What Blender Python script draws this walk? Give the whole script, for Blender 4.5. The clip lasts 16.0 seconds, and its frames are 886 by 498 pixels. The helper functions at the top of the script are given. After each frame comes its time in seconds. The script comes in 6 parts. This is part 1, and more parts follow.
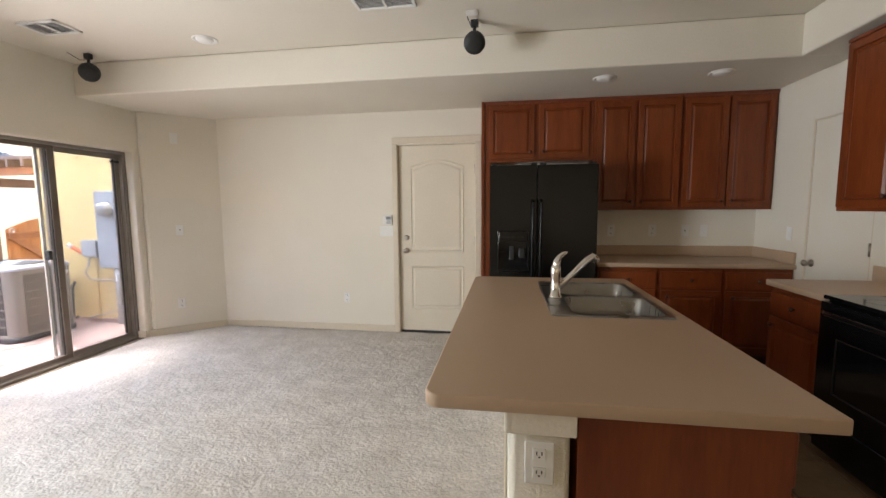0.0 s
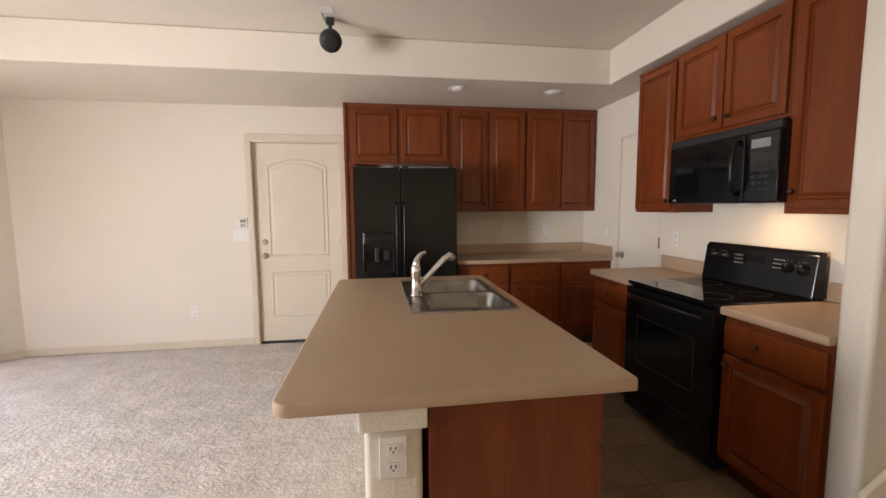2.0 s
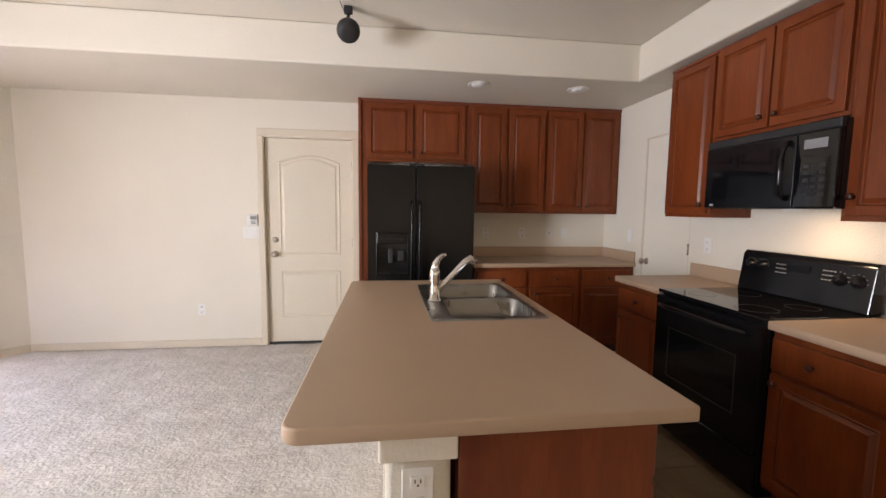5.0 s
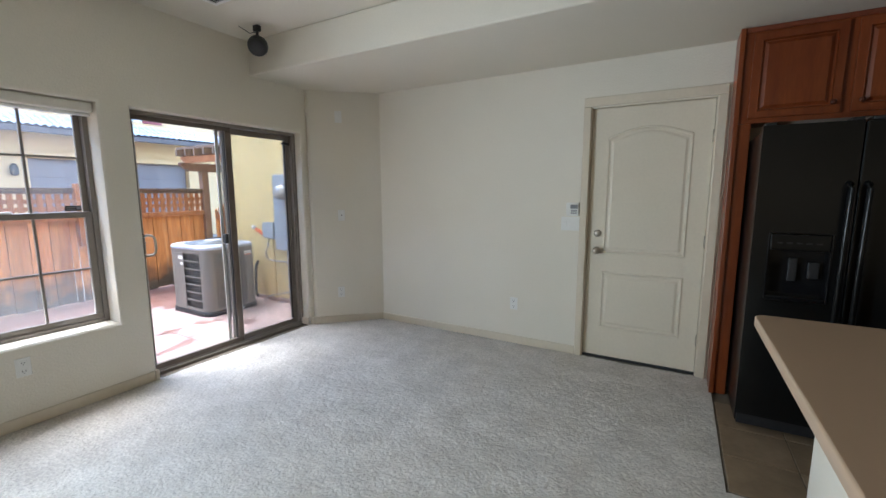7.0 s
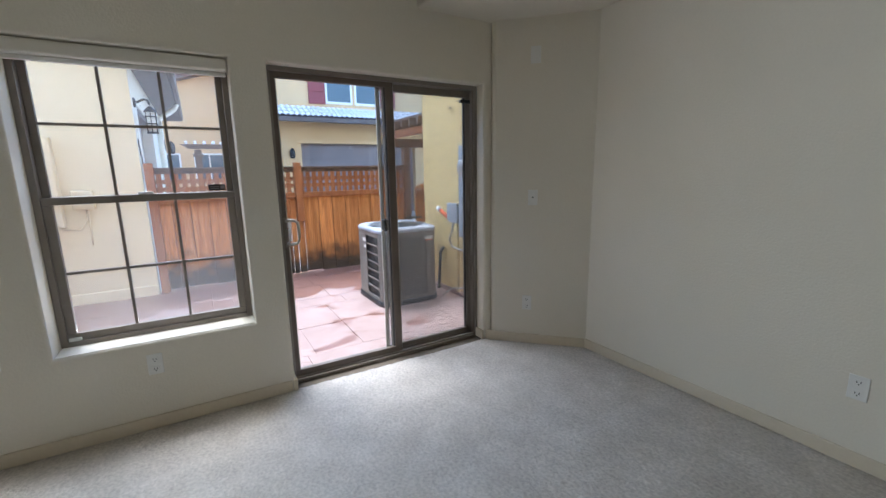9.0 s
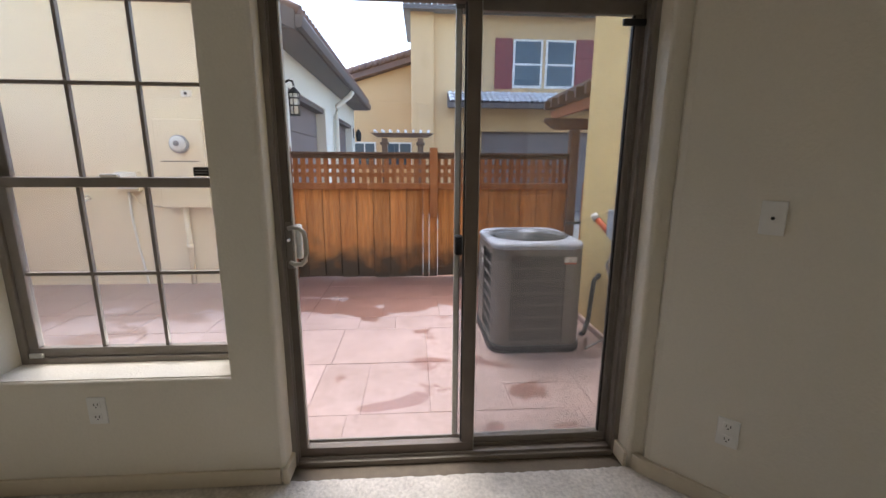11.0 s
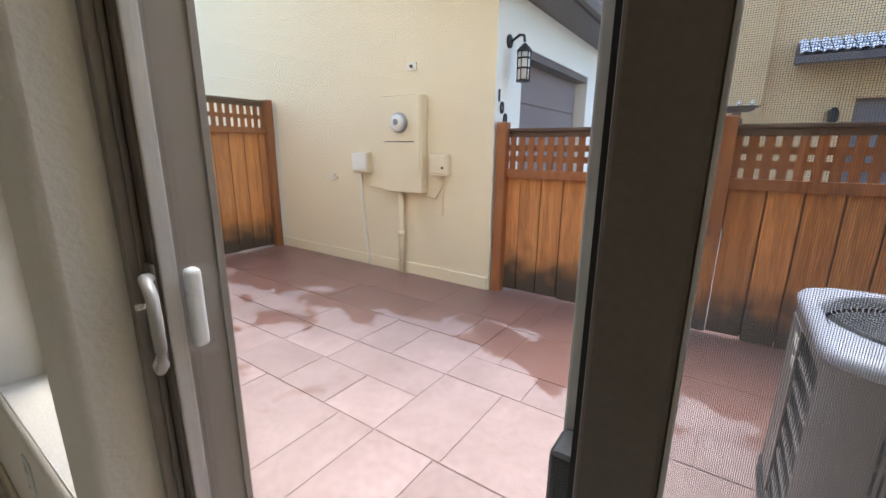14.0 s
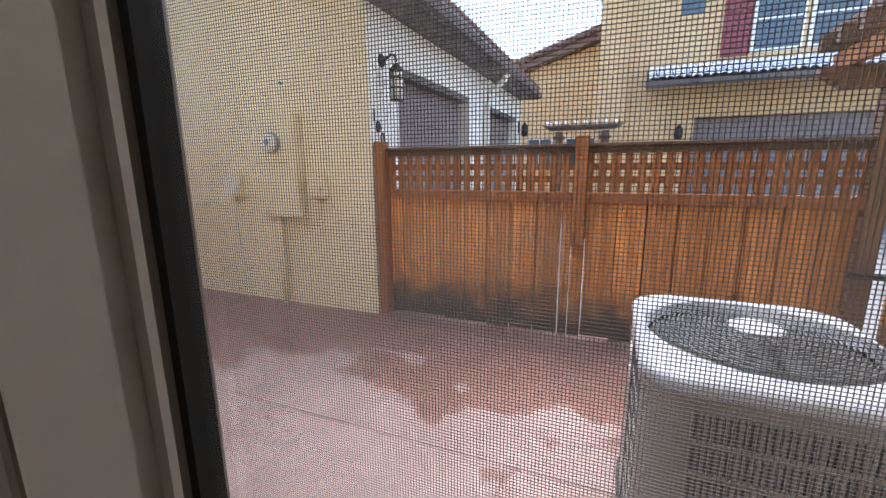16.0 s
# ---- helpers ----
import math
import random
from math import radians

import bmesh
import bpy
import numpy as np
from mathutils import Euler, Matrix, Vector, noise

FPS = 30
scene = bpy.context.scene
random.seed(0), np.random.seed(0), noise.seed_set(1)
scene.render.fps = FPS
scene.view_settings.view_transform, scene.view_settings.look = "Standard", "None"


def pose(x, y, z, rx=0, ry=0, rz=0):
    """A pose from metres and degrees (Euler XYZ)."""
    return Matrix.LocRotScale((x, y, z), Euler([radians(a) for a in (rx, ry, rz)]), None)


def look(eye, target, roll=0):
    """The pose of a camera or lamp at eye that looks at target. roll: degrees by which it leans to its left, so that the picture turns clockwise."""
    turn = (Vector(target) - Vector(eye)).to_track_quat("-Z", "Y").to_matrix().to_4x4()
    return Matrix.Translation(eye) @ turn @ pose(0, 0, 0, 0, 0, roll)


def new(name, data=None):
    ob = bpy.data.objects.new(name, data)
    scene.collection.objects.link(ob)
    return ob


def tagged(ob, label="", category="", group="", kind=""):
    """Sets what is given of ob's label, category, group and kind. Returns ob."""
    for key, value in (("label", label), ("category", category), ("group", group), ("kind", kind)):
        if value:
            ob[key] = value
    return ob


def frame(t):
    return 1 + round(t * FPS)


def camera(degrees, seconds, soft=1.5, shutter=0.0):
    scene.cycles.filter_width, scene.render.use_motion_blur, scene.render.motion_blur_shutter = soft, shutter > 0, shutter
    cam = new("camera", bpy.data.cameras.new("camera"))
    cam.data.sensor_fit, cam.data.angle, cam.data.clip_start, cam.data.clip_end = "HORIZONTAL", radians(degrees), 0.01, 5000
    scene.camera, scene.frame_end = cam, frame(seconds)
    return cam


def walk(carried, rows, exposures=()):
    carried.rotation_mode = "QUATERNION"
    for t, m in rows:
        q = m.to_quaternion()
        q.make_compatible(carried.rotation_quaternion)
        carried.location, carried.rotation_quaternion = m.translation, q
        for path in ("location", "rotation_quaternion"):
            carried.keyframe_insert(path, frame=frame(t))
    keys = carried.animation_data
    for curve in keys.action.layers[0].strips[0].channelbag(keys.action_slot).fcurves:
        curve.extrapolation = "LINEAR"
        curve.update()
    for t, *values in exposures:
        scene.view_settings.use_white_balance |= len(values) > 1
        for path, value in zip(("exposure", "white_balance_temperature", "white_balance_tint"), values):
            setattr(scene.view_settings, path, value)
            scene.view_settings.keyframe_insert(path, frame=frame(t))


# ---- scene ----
cam = camera(94.0, 16.0)
PATH = [
    (0, (0.165, 0.423, 1.419), (-0.139, 2.389, 1.217), -0.4),
    (0.5, (0.185, 0.427, 1.418), (0.038, 2.412, 1.22), -0.4),
    (1, (0.202, 0.423, 1.418), (0.209, 2.414, 1.22), -0.5),
    (1.5, (0.216, 0.418, 1.416), (0.374, 2.401, 1.218), -0.5),
    (2, (0.233, 0.412, 1.414), (0.536, 2.38, 1.219), -0.4),
    (2.5, (0.255, 0.413, 1.413), (0.685, 2.357, 1.221), -0.3),
    (3, (0.267, 0.409, 1.411), (0.792, 2.33, 1.22), -0.1),
    (3.2, (0.276, 0.4, 1.414), (0.821, 2.315, 1.221), -0.0),
    (5.3, (0.133, 0.669, 1.406), (0.26, 2.656, 1.212), 1.0),
    (5.5, (0.086, 0.744, 1.422), (0.098, 2.734, 1.225), 1.2),
    (6, (-0.032, 0.866, 1.394), (-0.395, 2.823, 1.2), 1.2),
    (6.5, (-0.218, 1.071, 1.419), (-0.923, 2.928, 1.191), 0.3),
    (7, (-0.362, 1.286, 1.431), (-1.342, 3.007, 1.155), -0.1),
    (7.5, (-0.533, 1.557, 1.409), (-1.779, 3.094, 1.113), -0.2),
    (8, (-0.722, 1.812, 1.397), (-2.165, 3.155, 1.06), -0.5),
    (8.5, (-0.941, 2.108, 1.413), (-2.523, 3.277, 1.046), -1.4),
    (8.7, (-1.008, 2.225, 1.408), (-2.637, 3.324, 1.037), -1.3),
    (10.8, (-2.073, 3.318, 1.360), (-4.016, 3.566, 0.962), 0.2),
    (11, (-2.178, 3.384, 1.357), (-4.130, 3.517, 0.953), 0.3),
    (11.5, (-2.460, 3.498, 1.349), (-4.407, 3.346, 0.925), 0.0),
    (12, (-2.733, 3.578, 1.346), (-4.635, 3.159, 0.896), -0.2),
    (12.5, (-3.008, 3.622, 1.338), (-4.838, 2.969, 0.864), -0.1),
    (13, (-3.243, 3.580, 1.318), (-4.991, 2.742, 0.829), 0.0),
    (13.5, (-3.429, 3.578, 1.316), (-5.093, 2.583, 0.825), 0.5),
    (14, (-3.616, 3.659, 1.316), (-5.216, 2.558, 0.839), 0.6),
    (14.5, (-3.725, 3.744, 1.331), (-5.303, 2.601, 0.880), 0.5),
    (15, (-3.785, 3.799, 1.346), (-5.406, 2.711, 0.914), 0.0),
    (15.5, (-3.821, 3.815, 1.351), (-5.534, 2.872, 0.930), -0.3),
    (16, (-3.837, 3.824, 1.352), (-5.648, 3.080, 0.945), -0.5),
]
EXPOSURES = [(0, 3.85, 6600, 16), (3.2, 4.35, 7050, 27), (5.5, 4.2, 6350, 19), (6.2, 3.75, 6100, 11), (7, 3.3, 5750, 8), (8.7, 2.8, 5700, 8), (10.8, 2.35, 6600, 12), (12.5, 2.3, 6650, 16), (14.5, 2.5, 6400, 9), (16, 2.65, 6700, 14)]
walk(cam, [(t, look(eye, target, roll)) for t, eye, target, roll in PATH], EXPOSURES)

# ---- light ----
world = bpy.data.worlds.new("sky")
scene.world = world
world.use_nodes = True
wn = world.node_tree
sky = wn.nodes.new("ShaderNodeTexSky")
sky.sky_type, sky.sun_disc = "NISHITA", False
sky.sun_elevation, sky.sun_rotation = radians(68), radians(246)
sky.air_density, sky.dust_density, sky.ozone_density = 1.0, 1.5, 1.5
wn.links.new(sky.outputs[0], wn.nodes["Background"].inputs[0])
wn.nodes["Background"].inputs[1].default_value = 0.15
sun = new("sun", bpy.data.lights.new("sun", "SUN"))
sun.data.energy, sun.data.angle, sun.data.color = 0.5, radians(30), (1.0, 0.97, 0.93)
sun.matrix_world = look((-6, 3, 9), (-6 + 0.33, 3 + 0.15, 9 - 0.92))


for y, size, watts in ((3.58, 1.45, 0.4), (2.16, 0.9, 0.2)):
    # added fill lamp outside, above the opening's head, standing in for steep sky light
    lamp = new("opening_fill", bpy.data.lights.new("opening_fill", "AREA"))
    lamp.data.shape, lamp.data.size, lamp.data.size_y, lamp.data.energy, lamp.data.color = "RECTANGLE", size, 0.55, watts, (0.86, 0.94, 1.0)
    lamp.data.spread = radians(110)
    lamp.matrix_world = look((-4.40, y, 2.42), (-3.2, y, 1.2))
# added fill lamp hidden below the window sill, imitating light off the patio
lamp = new("sill_fill", bpy.data.lights.new("sill_fill", "AREA"))
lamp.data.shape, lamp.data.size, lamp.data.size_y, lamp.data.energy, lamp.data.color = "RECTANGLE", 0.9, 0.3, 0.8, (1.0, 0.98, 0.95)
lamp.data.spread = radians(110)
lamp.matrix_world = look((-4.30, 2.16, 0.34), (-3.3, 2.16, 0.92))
# added area lamp in the second window's opening, for sky and patio light
lamp = new("window_fill", bpy.data.lights.new("window_fill", "AREA"))
lamp.data.shape, lamp.data.size, lamp.data.size_y, lamp.data.energy, lamp.data.color = "RECTANGLE", 0.80, 1.36, 5.0, (0.88, 0.97, 1.0)
lamp.data.spread = radians(118)
lamp.matrix_world = look((-3.872, 1.025, 1.26), (-2.8, 1.60, 1.30))
# added warm fill lamp for unseen south windows, behind the walk
south_lamp = new("south_fill", bpy.data.lights.new("south_fill", "AREA"))
south_lamp.data.shape, south_lamp.data.size, south_lamp.data.size_y, south_lamp.data.energy, south_lamp.data.color = "RECTANGLE", 5.6, 1.9, 1.3, (1.0, 0.80, 0.52)
south_lamp.matrix_world = look((0.55, -2.63, 1.25), (0.55, -1.0, 1.15))


# ---- materials ----
def mat(name, c1, c2=None, scale=8.0, rough=0.5, metal=0.0, bump=0.0, bump_scale=60.0, stretch=(1, 1, 1), coat=0.0,
        fine=0.0, rough2=None, vary=0.0, spec=0.5):
    """Two-scale noise paint: c1 and c2 mixed by a broad noise, fine grain on top, relief from a third noise."""
    m = bpy.data.materials.new(name)
    m.use_nodes = True
    n, l = m.node_tree.nodes, m.node_tree.links
    b = n["Principled BSDF"]
    b.inputs["Metallic"].default_value = metal
    b.inputs["Roughness"].default_value = rough
    b.inputs["Coat Weight"].default_value = coat
    b.inputs["Coat Roughness"].default_value = 0.12
    b.inputs["Specular IOR Level"].default_value = spec
    c2 = c2 or c1
    tc = n.new("ShaderNodeTexCoord")
    mp = n.new("ShaderNodeMapping")
    mp.inputs["Scale"].default_value = stretch
    l.new(tc.outputs["Object"], mp.inputs["Vector"])
    vec = mp.outputs["Vector"]
    if vary:
        oi = n.new("ShaderNodeObjectInfo")
        sh = n.new("ShaderNodeVectorMath")
        sh.operation = "MULTIPLY_ADD"
        cb = n.new("ShaderNodeCombineXYZ")
        for k in range(3):
            l.new(oi.outputs["Random"], cb.inputs[k])
        sh.inputs[1].default_value = (17, 29, 41)
        l.new(cb.outputs[0], sh.inputs[0])
        l.new(vec, sh.inputs[2])
        vec = sh.outputs[0]
    n1 = n.new("ShaderNodeTexNoise")
    n1.inputs["Scale"].default_value, n1.inputs["Detail"].default_value = scale, 5
    l.new(vec, n1.inputs["Vector"])
    ramp = n.new("ShaderNodeValToRGB")
    ramp.color_ramp.elements[0].position, ramp.color_ramp.elements[1].position = 0.3, 0.7
    ramp.color_ramp.elements[0].color, ramp.color_ramp.elements[1].color = (*c1, 1), (*c2, 1)
    l.new(n1.outputs["Fac"], ramp.inputs["Fac"])
    col = ramp.outputs["Color"]
    n2 = n.new("ShaderNodeTexNoise")
    n2.inputs["Scale"].default_value, n2.inputs["Detail"].default_value = bump_scale, 3
    l.new(vec, n2.inputs["Vector"])
    if fine:
        mr = n.new("ShaderNodeMapRange")
        mr.inputs["From Min"].default_value, mr.inputs["From Max"].default_value = 0.3, 0.7
        mr.inputs["To Min"].default_value, mr.inputs["To Max"].default_value = 1 - fine, 1 + fine
        l.new(n2.outputs["Fac"], mr.inputs["Value"])
        vm = n.new("ShaderNodeVectorMath")
        vm.operation = "SCALE"
        l.new(col, vm.inputs[0])
        l.new(mr.outputs[0], vm.inputs["Scale"])
        col = vm.outputs[0]
    if vary:
        mr2 = n.new("ShaderNodeMapRange")
        mr2.inputs["To Min"].default_value, mr2.inputs["To Max"].default_value = 1 - vary, 1 + vary
        l.new(oi.outputs["Random"], mr2.inputs["Value"])
        vm2 = n.new("ShaderNodeVectorMath")
        vm2.operation = "SCALE"
        l.new(col, vm2.inputs[0])
        l.new(mr2.outputs[0], vm2.inputs["Scale"])
        col = vm2.outputs[0]
    l.new(col, b.inputs["Base Color"])
    if rough2 is not None:
        mr3 = n.new("ShaderNodeMapRange")
        mr3.inputs["From Min"].default_value, mr3.inputs["From Max"].default_value = 0.35, 0.65
        mr3.inputs["To Min"].default_value, mr3.inputs["To Max"].default_value = rough, rough2
        l.new(n1.outputs["Fac"], mr3.inputs["Value"])
        l.new(mr3.outputs[0], b.inputs["Roughness"])
    if bump:
        bp = n.new("ShaderNodeBump")
        bp.inputs["Distance"].default_value = bump
        l.new(n2.outputs["Fac"], bp.inputs["Height"])
        l.new(bp.outputs[0], b.inputs["Normal"])
    return m


def glass(name, tint=(1, 1, 1), rough=0.0, haze=0.0):
    m = bpy.data.materials.new(name)
    m.use_nodes = True
    n, l = m.node_tree.nodes, m.node_tree.links
    n.remove(n["Principled BSDF"])
    tr = n.new("ShaderNodeBsdfTransparent")
    tr.inputs[0].default_value = (*tint, 1)
    gl = n.new("ShaderNodeBsdfGlossy")
    gl.inputs["Roughness"].default_value = rough
    lw = n.new("ShaderNodeLayerWeight")
    lw.inputs["Blend"].default_value = 0.5
    pw = n.new("ShaderNodeMath")
    pw.operation = "POWER"
    pw.inputs[1].default_value = 5.0
    l.new(lw.outputs["Facing"], pw.inputs[0])
    fr = n.new("ShaderNodeMath")
    fr.operation = "MULTIPLY_ADD"
    fr.inputs[1].default_value, fr.inputs[2].default_value = 0.85, 0.035
    l.new(pw.outputs[0], fr.inputs[0])
    mx = n.new("ShaderNodeMixShader")
    l.new(fr.outputs[0], mx.inputs[0])
    l.new(tr.outputs[0], mx.inputs[1])
    l.new(gl.outputs[0], mx.inputs[2])
    # whitish film mixed into the glass, imitating the washed-out view
    if haze:
        film = n.new("ShaderNodeBsdfTranslucent")
        film.inputs[0].default_value = (0.9, 0.9, 0.92, 1)
        nz = n.new("ShaderNodeTexNoise")
        nz.inputs["Scale"].default_value, nz.inputs["Detail"].default_value = 3.0, 4
        mr = n.new("ShaderNodeMapRange")
        mr.inputs["To Min"].default_value, mr.inputs["To Max"].default_value = haze * 0.6, haze * 1.4
        l.new(nz.outputs["Fac"], mr.inputs["Value"])
        md = n.new("ShaderNodeMixShader")
        l.new(mr.outputs[0], md.inputs[0])
        l.new(mx.outputs[0], md.inputs[1])
        l.new(film.outputs[0], md.inputs[2])
        mx = md
    l.new(mx.outputs[0], n["Material Output"].inputs[0])
    return m


PAINT = mat("wall_paint", (0.75, 0.70, 0.595), (0.78, 0.73, 0.625), 1.5, 0.65, bump=0.002, bump_scale=90, fine=0.015)
TRIM = mat("trim_paint", (0.66, 0.58, 0.45), (0.69, 0.61, 0.48), 3, 0.4, bump=0.0003, bump_scale=40, fine=0.02)
DOORP = mat("door_paint", (0.72, 0.65, 0.52), (0.75, 0.68, 0.55), 3, 0.4, bump=0.0003, bump_scale=50, fine=0.02)
CEIL = mat("ceiling_paint", (0.70, 0.65, 0.55), (0.73, 0.68, 0.58), 1.2, 0.75, bump=0.0012, bump_scale=80, fine=0.015)
CARPET = mat("carpet_pile", (0.53, 0.49, 0.44), (0.655, 0.61, 0.555), 5.0, 0.95, bump=0.007, bump_scale=62, fine=0.14, spec=0.1)
TILE = mat("floor_tile", (0.20, 0.142, 0.088), (0.285, 0.207, 0.132), 5, 0.4, bump=0.001, bump_scale=30, fine=0.08, vary=0.1)
GROUT = mat("grout", (0.16, 0.13, 0.1), (0.2, 0.16, 0.12), 20, 0.9, bump=0.001, bump_scale=150)
CHERRY = mat("cherry_wood", (0.15, 0.030, 0.007), (0.215, 0.050, 0.012), 2.0, 0.33, bump=0.0003, bump_scale=14, stretch=(6, 6, 0.8), fine=0.10, coat=0.12, vary=0.08, spec=0.35)
CHERRY_H = mat("cherry_wood_flat", (0.125, 0.026, 0.010), (0.19, 0.044, 0.017), 3.0, 0.36, bump=0.0003, bump_scale=14, stretch=(8, 0.8, 8), fine=0.14, coat=0.25)
DARKWOOD = mat("dark_knob", (0.05, 0.015, 0.008), (0.08, 0.02, 0.01), 10, 0.35)
LAMI = mat("laminate", (0.45, 0.32, 0.215), (0.49, 0.35, 0.24), 2.0, 0.38, bump=0.00008, bump_scale=500, fine=0.035, rough2=0.44)
BLACK = mat("black_enamel", (0.006, 0.006, 0.007), (0.009, 0.009, 0.01), 4, 0.14, rough2=0.2, coat=0.1, spec=0.35)
BLACKM = mat("black_textured", (0.0045, 0.0045, 0.0045), (0.006, 0.006, 0.006), 4, 0.28, bump=0.0002, bump_scale=260, fine=0.1, spec=0.3)
BLACKG = mat("black_glass", (0.004, 0.004, 0.005), (0.006, 0.006, 0.007), 3, 0.04, rough2=0.07)
DARKPL = mat("dark_plastic", (0.018, 0.018, 0.02), (0.025, 0.025, 0.027), 30, 0.45)
GREYPL = mat("grey_print", (0.22, 0.22, 0.23), (0.27, 0.27, 0.27), 30, 0.6)
STEEL = mat("brushed_steel", (0.33, 0.33, 0.32), (0.41, 0.41, 0.40), 6, 0.27, metal=1.0, bump=0.0001, bump_scale=200, stretch=(1, 12, 1), rough2=0.36)
CHROME = mat("chrome", (0.78, 0.78, 0.79), (0.84, 0.84, 0.84), 8, 0.08, metal=1.0, rough2=0.14)
NICKEL = mat("satin_nickel", (0.48, 0.44, 0.38), (0.55, 0.5, 0.44), 12, 0.3, metal=1.0)
WHITEPL = mat("white_plastic", (0.78, 0.77, 0.73), (0.82, 0.81, 0.77), 20, 0.35)
SLOT = mat("slot_dark", (0.03, 0.03, 0.03), (0.04, 0.04, 0.04), 20, 0.7)
# darker copy of bronze_alu: the sliding leaf's backlit shade is in the colour
ALU_SHADED = mat("shaded_bronze_alu", (0.145, 0.115, 0.092), (0.175, 0.14, 0.112), 8, 0.5, metal=0.1, bump=0.0001, bump_scale=150, fine=0.05)
ALU = mat("bronze_alu", (0.235, 0.205, 0.178), (0.275, 0.24, 0.21), 8, 0.45, metal=0.15, bump=0.0001, bump_scale=150, fine=0.04)
# pale metal of the grip; also the lit tone painted on edge strips
ALUL = mat("pale_lit_alu", (0.52, 0.49, 0.44), (0.58, 0.55, 0.5), 8, 0.4, metal=0.2, fine=0.04)
RUBBER = mat("black_gasket", (0.015, 0.015, 0.015), (0.022, 0.022, 0.022), 20, 0.6)
SHADE = mat("shade_fabric", (0.72, 0.68, 0.6), (0.76, 0.72, 0.64), 12, 0.8, bump=0.0004, bump_scale=400, fine=0.03)
PANE = glass("window_glass", (0.96, 0.975, 0.97))
HAZY = glass("hazy_window_glass", (0.96, 0.975, 0.97), haze=0.035)
WIRE = mat("screen_wire", (0.09, 0.09, 0.09), (0.12, 0.12, 0.12), 20, 0.6)
STUCCO_Y = mat("yellow_stucco", (0.68, 0.51, 0.22), (0.74, 0.56, 0.26), 1.2, 0.9, bump=0.003, bump_scale=70, fine=0.05)
STUCCO_C = mat("cream_stucco", (0.81, 0.70, 0.49), (0.85, 0.74, 0.53), 0.9, 0.9, bump=0.003, bump_scale=70, fine=0.05)
STUCCO_W = mat("white_stucco", (0.80, 0.78, 0.70), (0.85, 0.83, 0.75), 0.9, 0.9, bump=0.003, bump_scale=70, fine=0.04)
STUCCO_O = mat("ochre_stucco", (0.66, 0.44, 0.235), (0.71, 0.49, 0.27), 0.7, 0.9, bump=0.004, bump_scale=50, fine=0.05)
BROWNWOOD = mat("brown_timber", (0.16, 0.085, 0.052), (0.23, 0.125, 0.075), 2.2, 0.75, bump=0.001, bump_scale=12, stretch=(7, 7, 1), fine=0.18, vary=0.1)
GRILLE = mat("dark_grille_wire", (0.13, 0.135, 0.14), (0.18, 0.185, 0.19), 10, 0.45, metal=0.3)
REDWOOD = mat("redwood", (0.26, 0.088, 0.028), (0.38, 0.145, 0.048), 2.2, 0.7, bump=0.001, bump_scale=12, stretch=(9, 9, 0.9), fine=0.16, vary=0.16)
WEATHER = mat("weathered_redwood", (0.10, 0.062, 0.043), (0.165, 0.10, 0.066), 2.2, 0.75, bump=0.001, bump_scale=12, stretch=(7, 1.2, 7), fine=0.18, vary=0.16)
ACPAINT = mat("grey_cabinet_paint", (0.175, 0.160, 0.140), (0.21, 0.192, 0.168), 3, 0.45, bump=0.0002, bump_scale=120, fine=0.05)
# paler, bluer than the sides: the sky's light on top is in the colour
ACTOP = mat("pale_skylit_top", (0.36, 0.385, 0.43), (0.42, 0.445, 0.49), 4, 0.4, fine=0.05)
FIN = mat("dark_coil", (0.035, 0.034, 0.033), (0.06, 0.058, 0.055), 40, 0.7, stretch=(1, 1, 6), fine=0.2)
PANELG = mat("blue_grey_metal", (0.30, 0.335, 0.37), (0.34, 0.375, 0.41), 4, 0.45, fine=0.04)
PIPE = mat("grey_conduit", (0.36, 0.36, 0.36), (0.42, 0.42, 0.42), 8, 0.4, metal=0.3)
ORANGE = mat("orange_tape", (0.6, 0.09, 0.02), (0.66, 0.12, 0.03), 20, 0.6)
ASPHALT = mat("alley_concrete", (0.20, 0.19, 0.18), (0.27, 0.26, 0.24), 0.8, 0.8, bump=0.003, bump_scale=60, fine=0.1)
ROOFT = mat("clay_roof_tile", (0.16, 0.10, 0.085), (0.24, 0.15, 0.12), 3, 0.7, fine=0.12, bump=0.002, bump_scale=40)
BRIGHTW = mat("bright_white", (0.86, 0.86, 0.88), (0.94, 0.94, 0.96), 3, 0.45, fine=0.08, bump=0.004, bump_scale=30)
EAVE = mat("eave_brown", (0.11, 0.095, 0.095), (0.15, 0.13, 0.13), 3, 0.55, fine=0.08)
GARAGE = mat("mauve_garage_paint", (0.20, 0.165, 0.165), (0.235, 0.195, 0.195), 2, 0.6, fine=0.04)
SHUT = mat("maroon_shutter", (0.23, 0.05, 0.055), (0.28, 0.065, 0.07), 6, 0.6, fine=0.06)
WINBLUE = mat("far_window_glass", (0.05, 0.08, 0.11), (0.08, 0.12, 0.15), 1.0, 0.06)
LAMPBK = mat("dark_iron", (0.03, 0.03, 0.032), (0.05, 0.05, 0.052), 20, 0.5, metal=0.5)
LAMPGL = mat("frosted_lamp_glass", (0.7, 0.7, 0.66), (0.75, 0.75, 0.72), 6, 0.3)


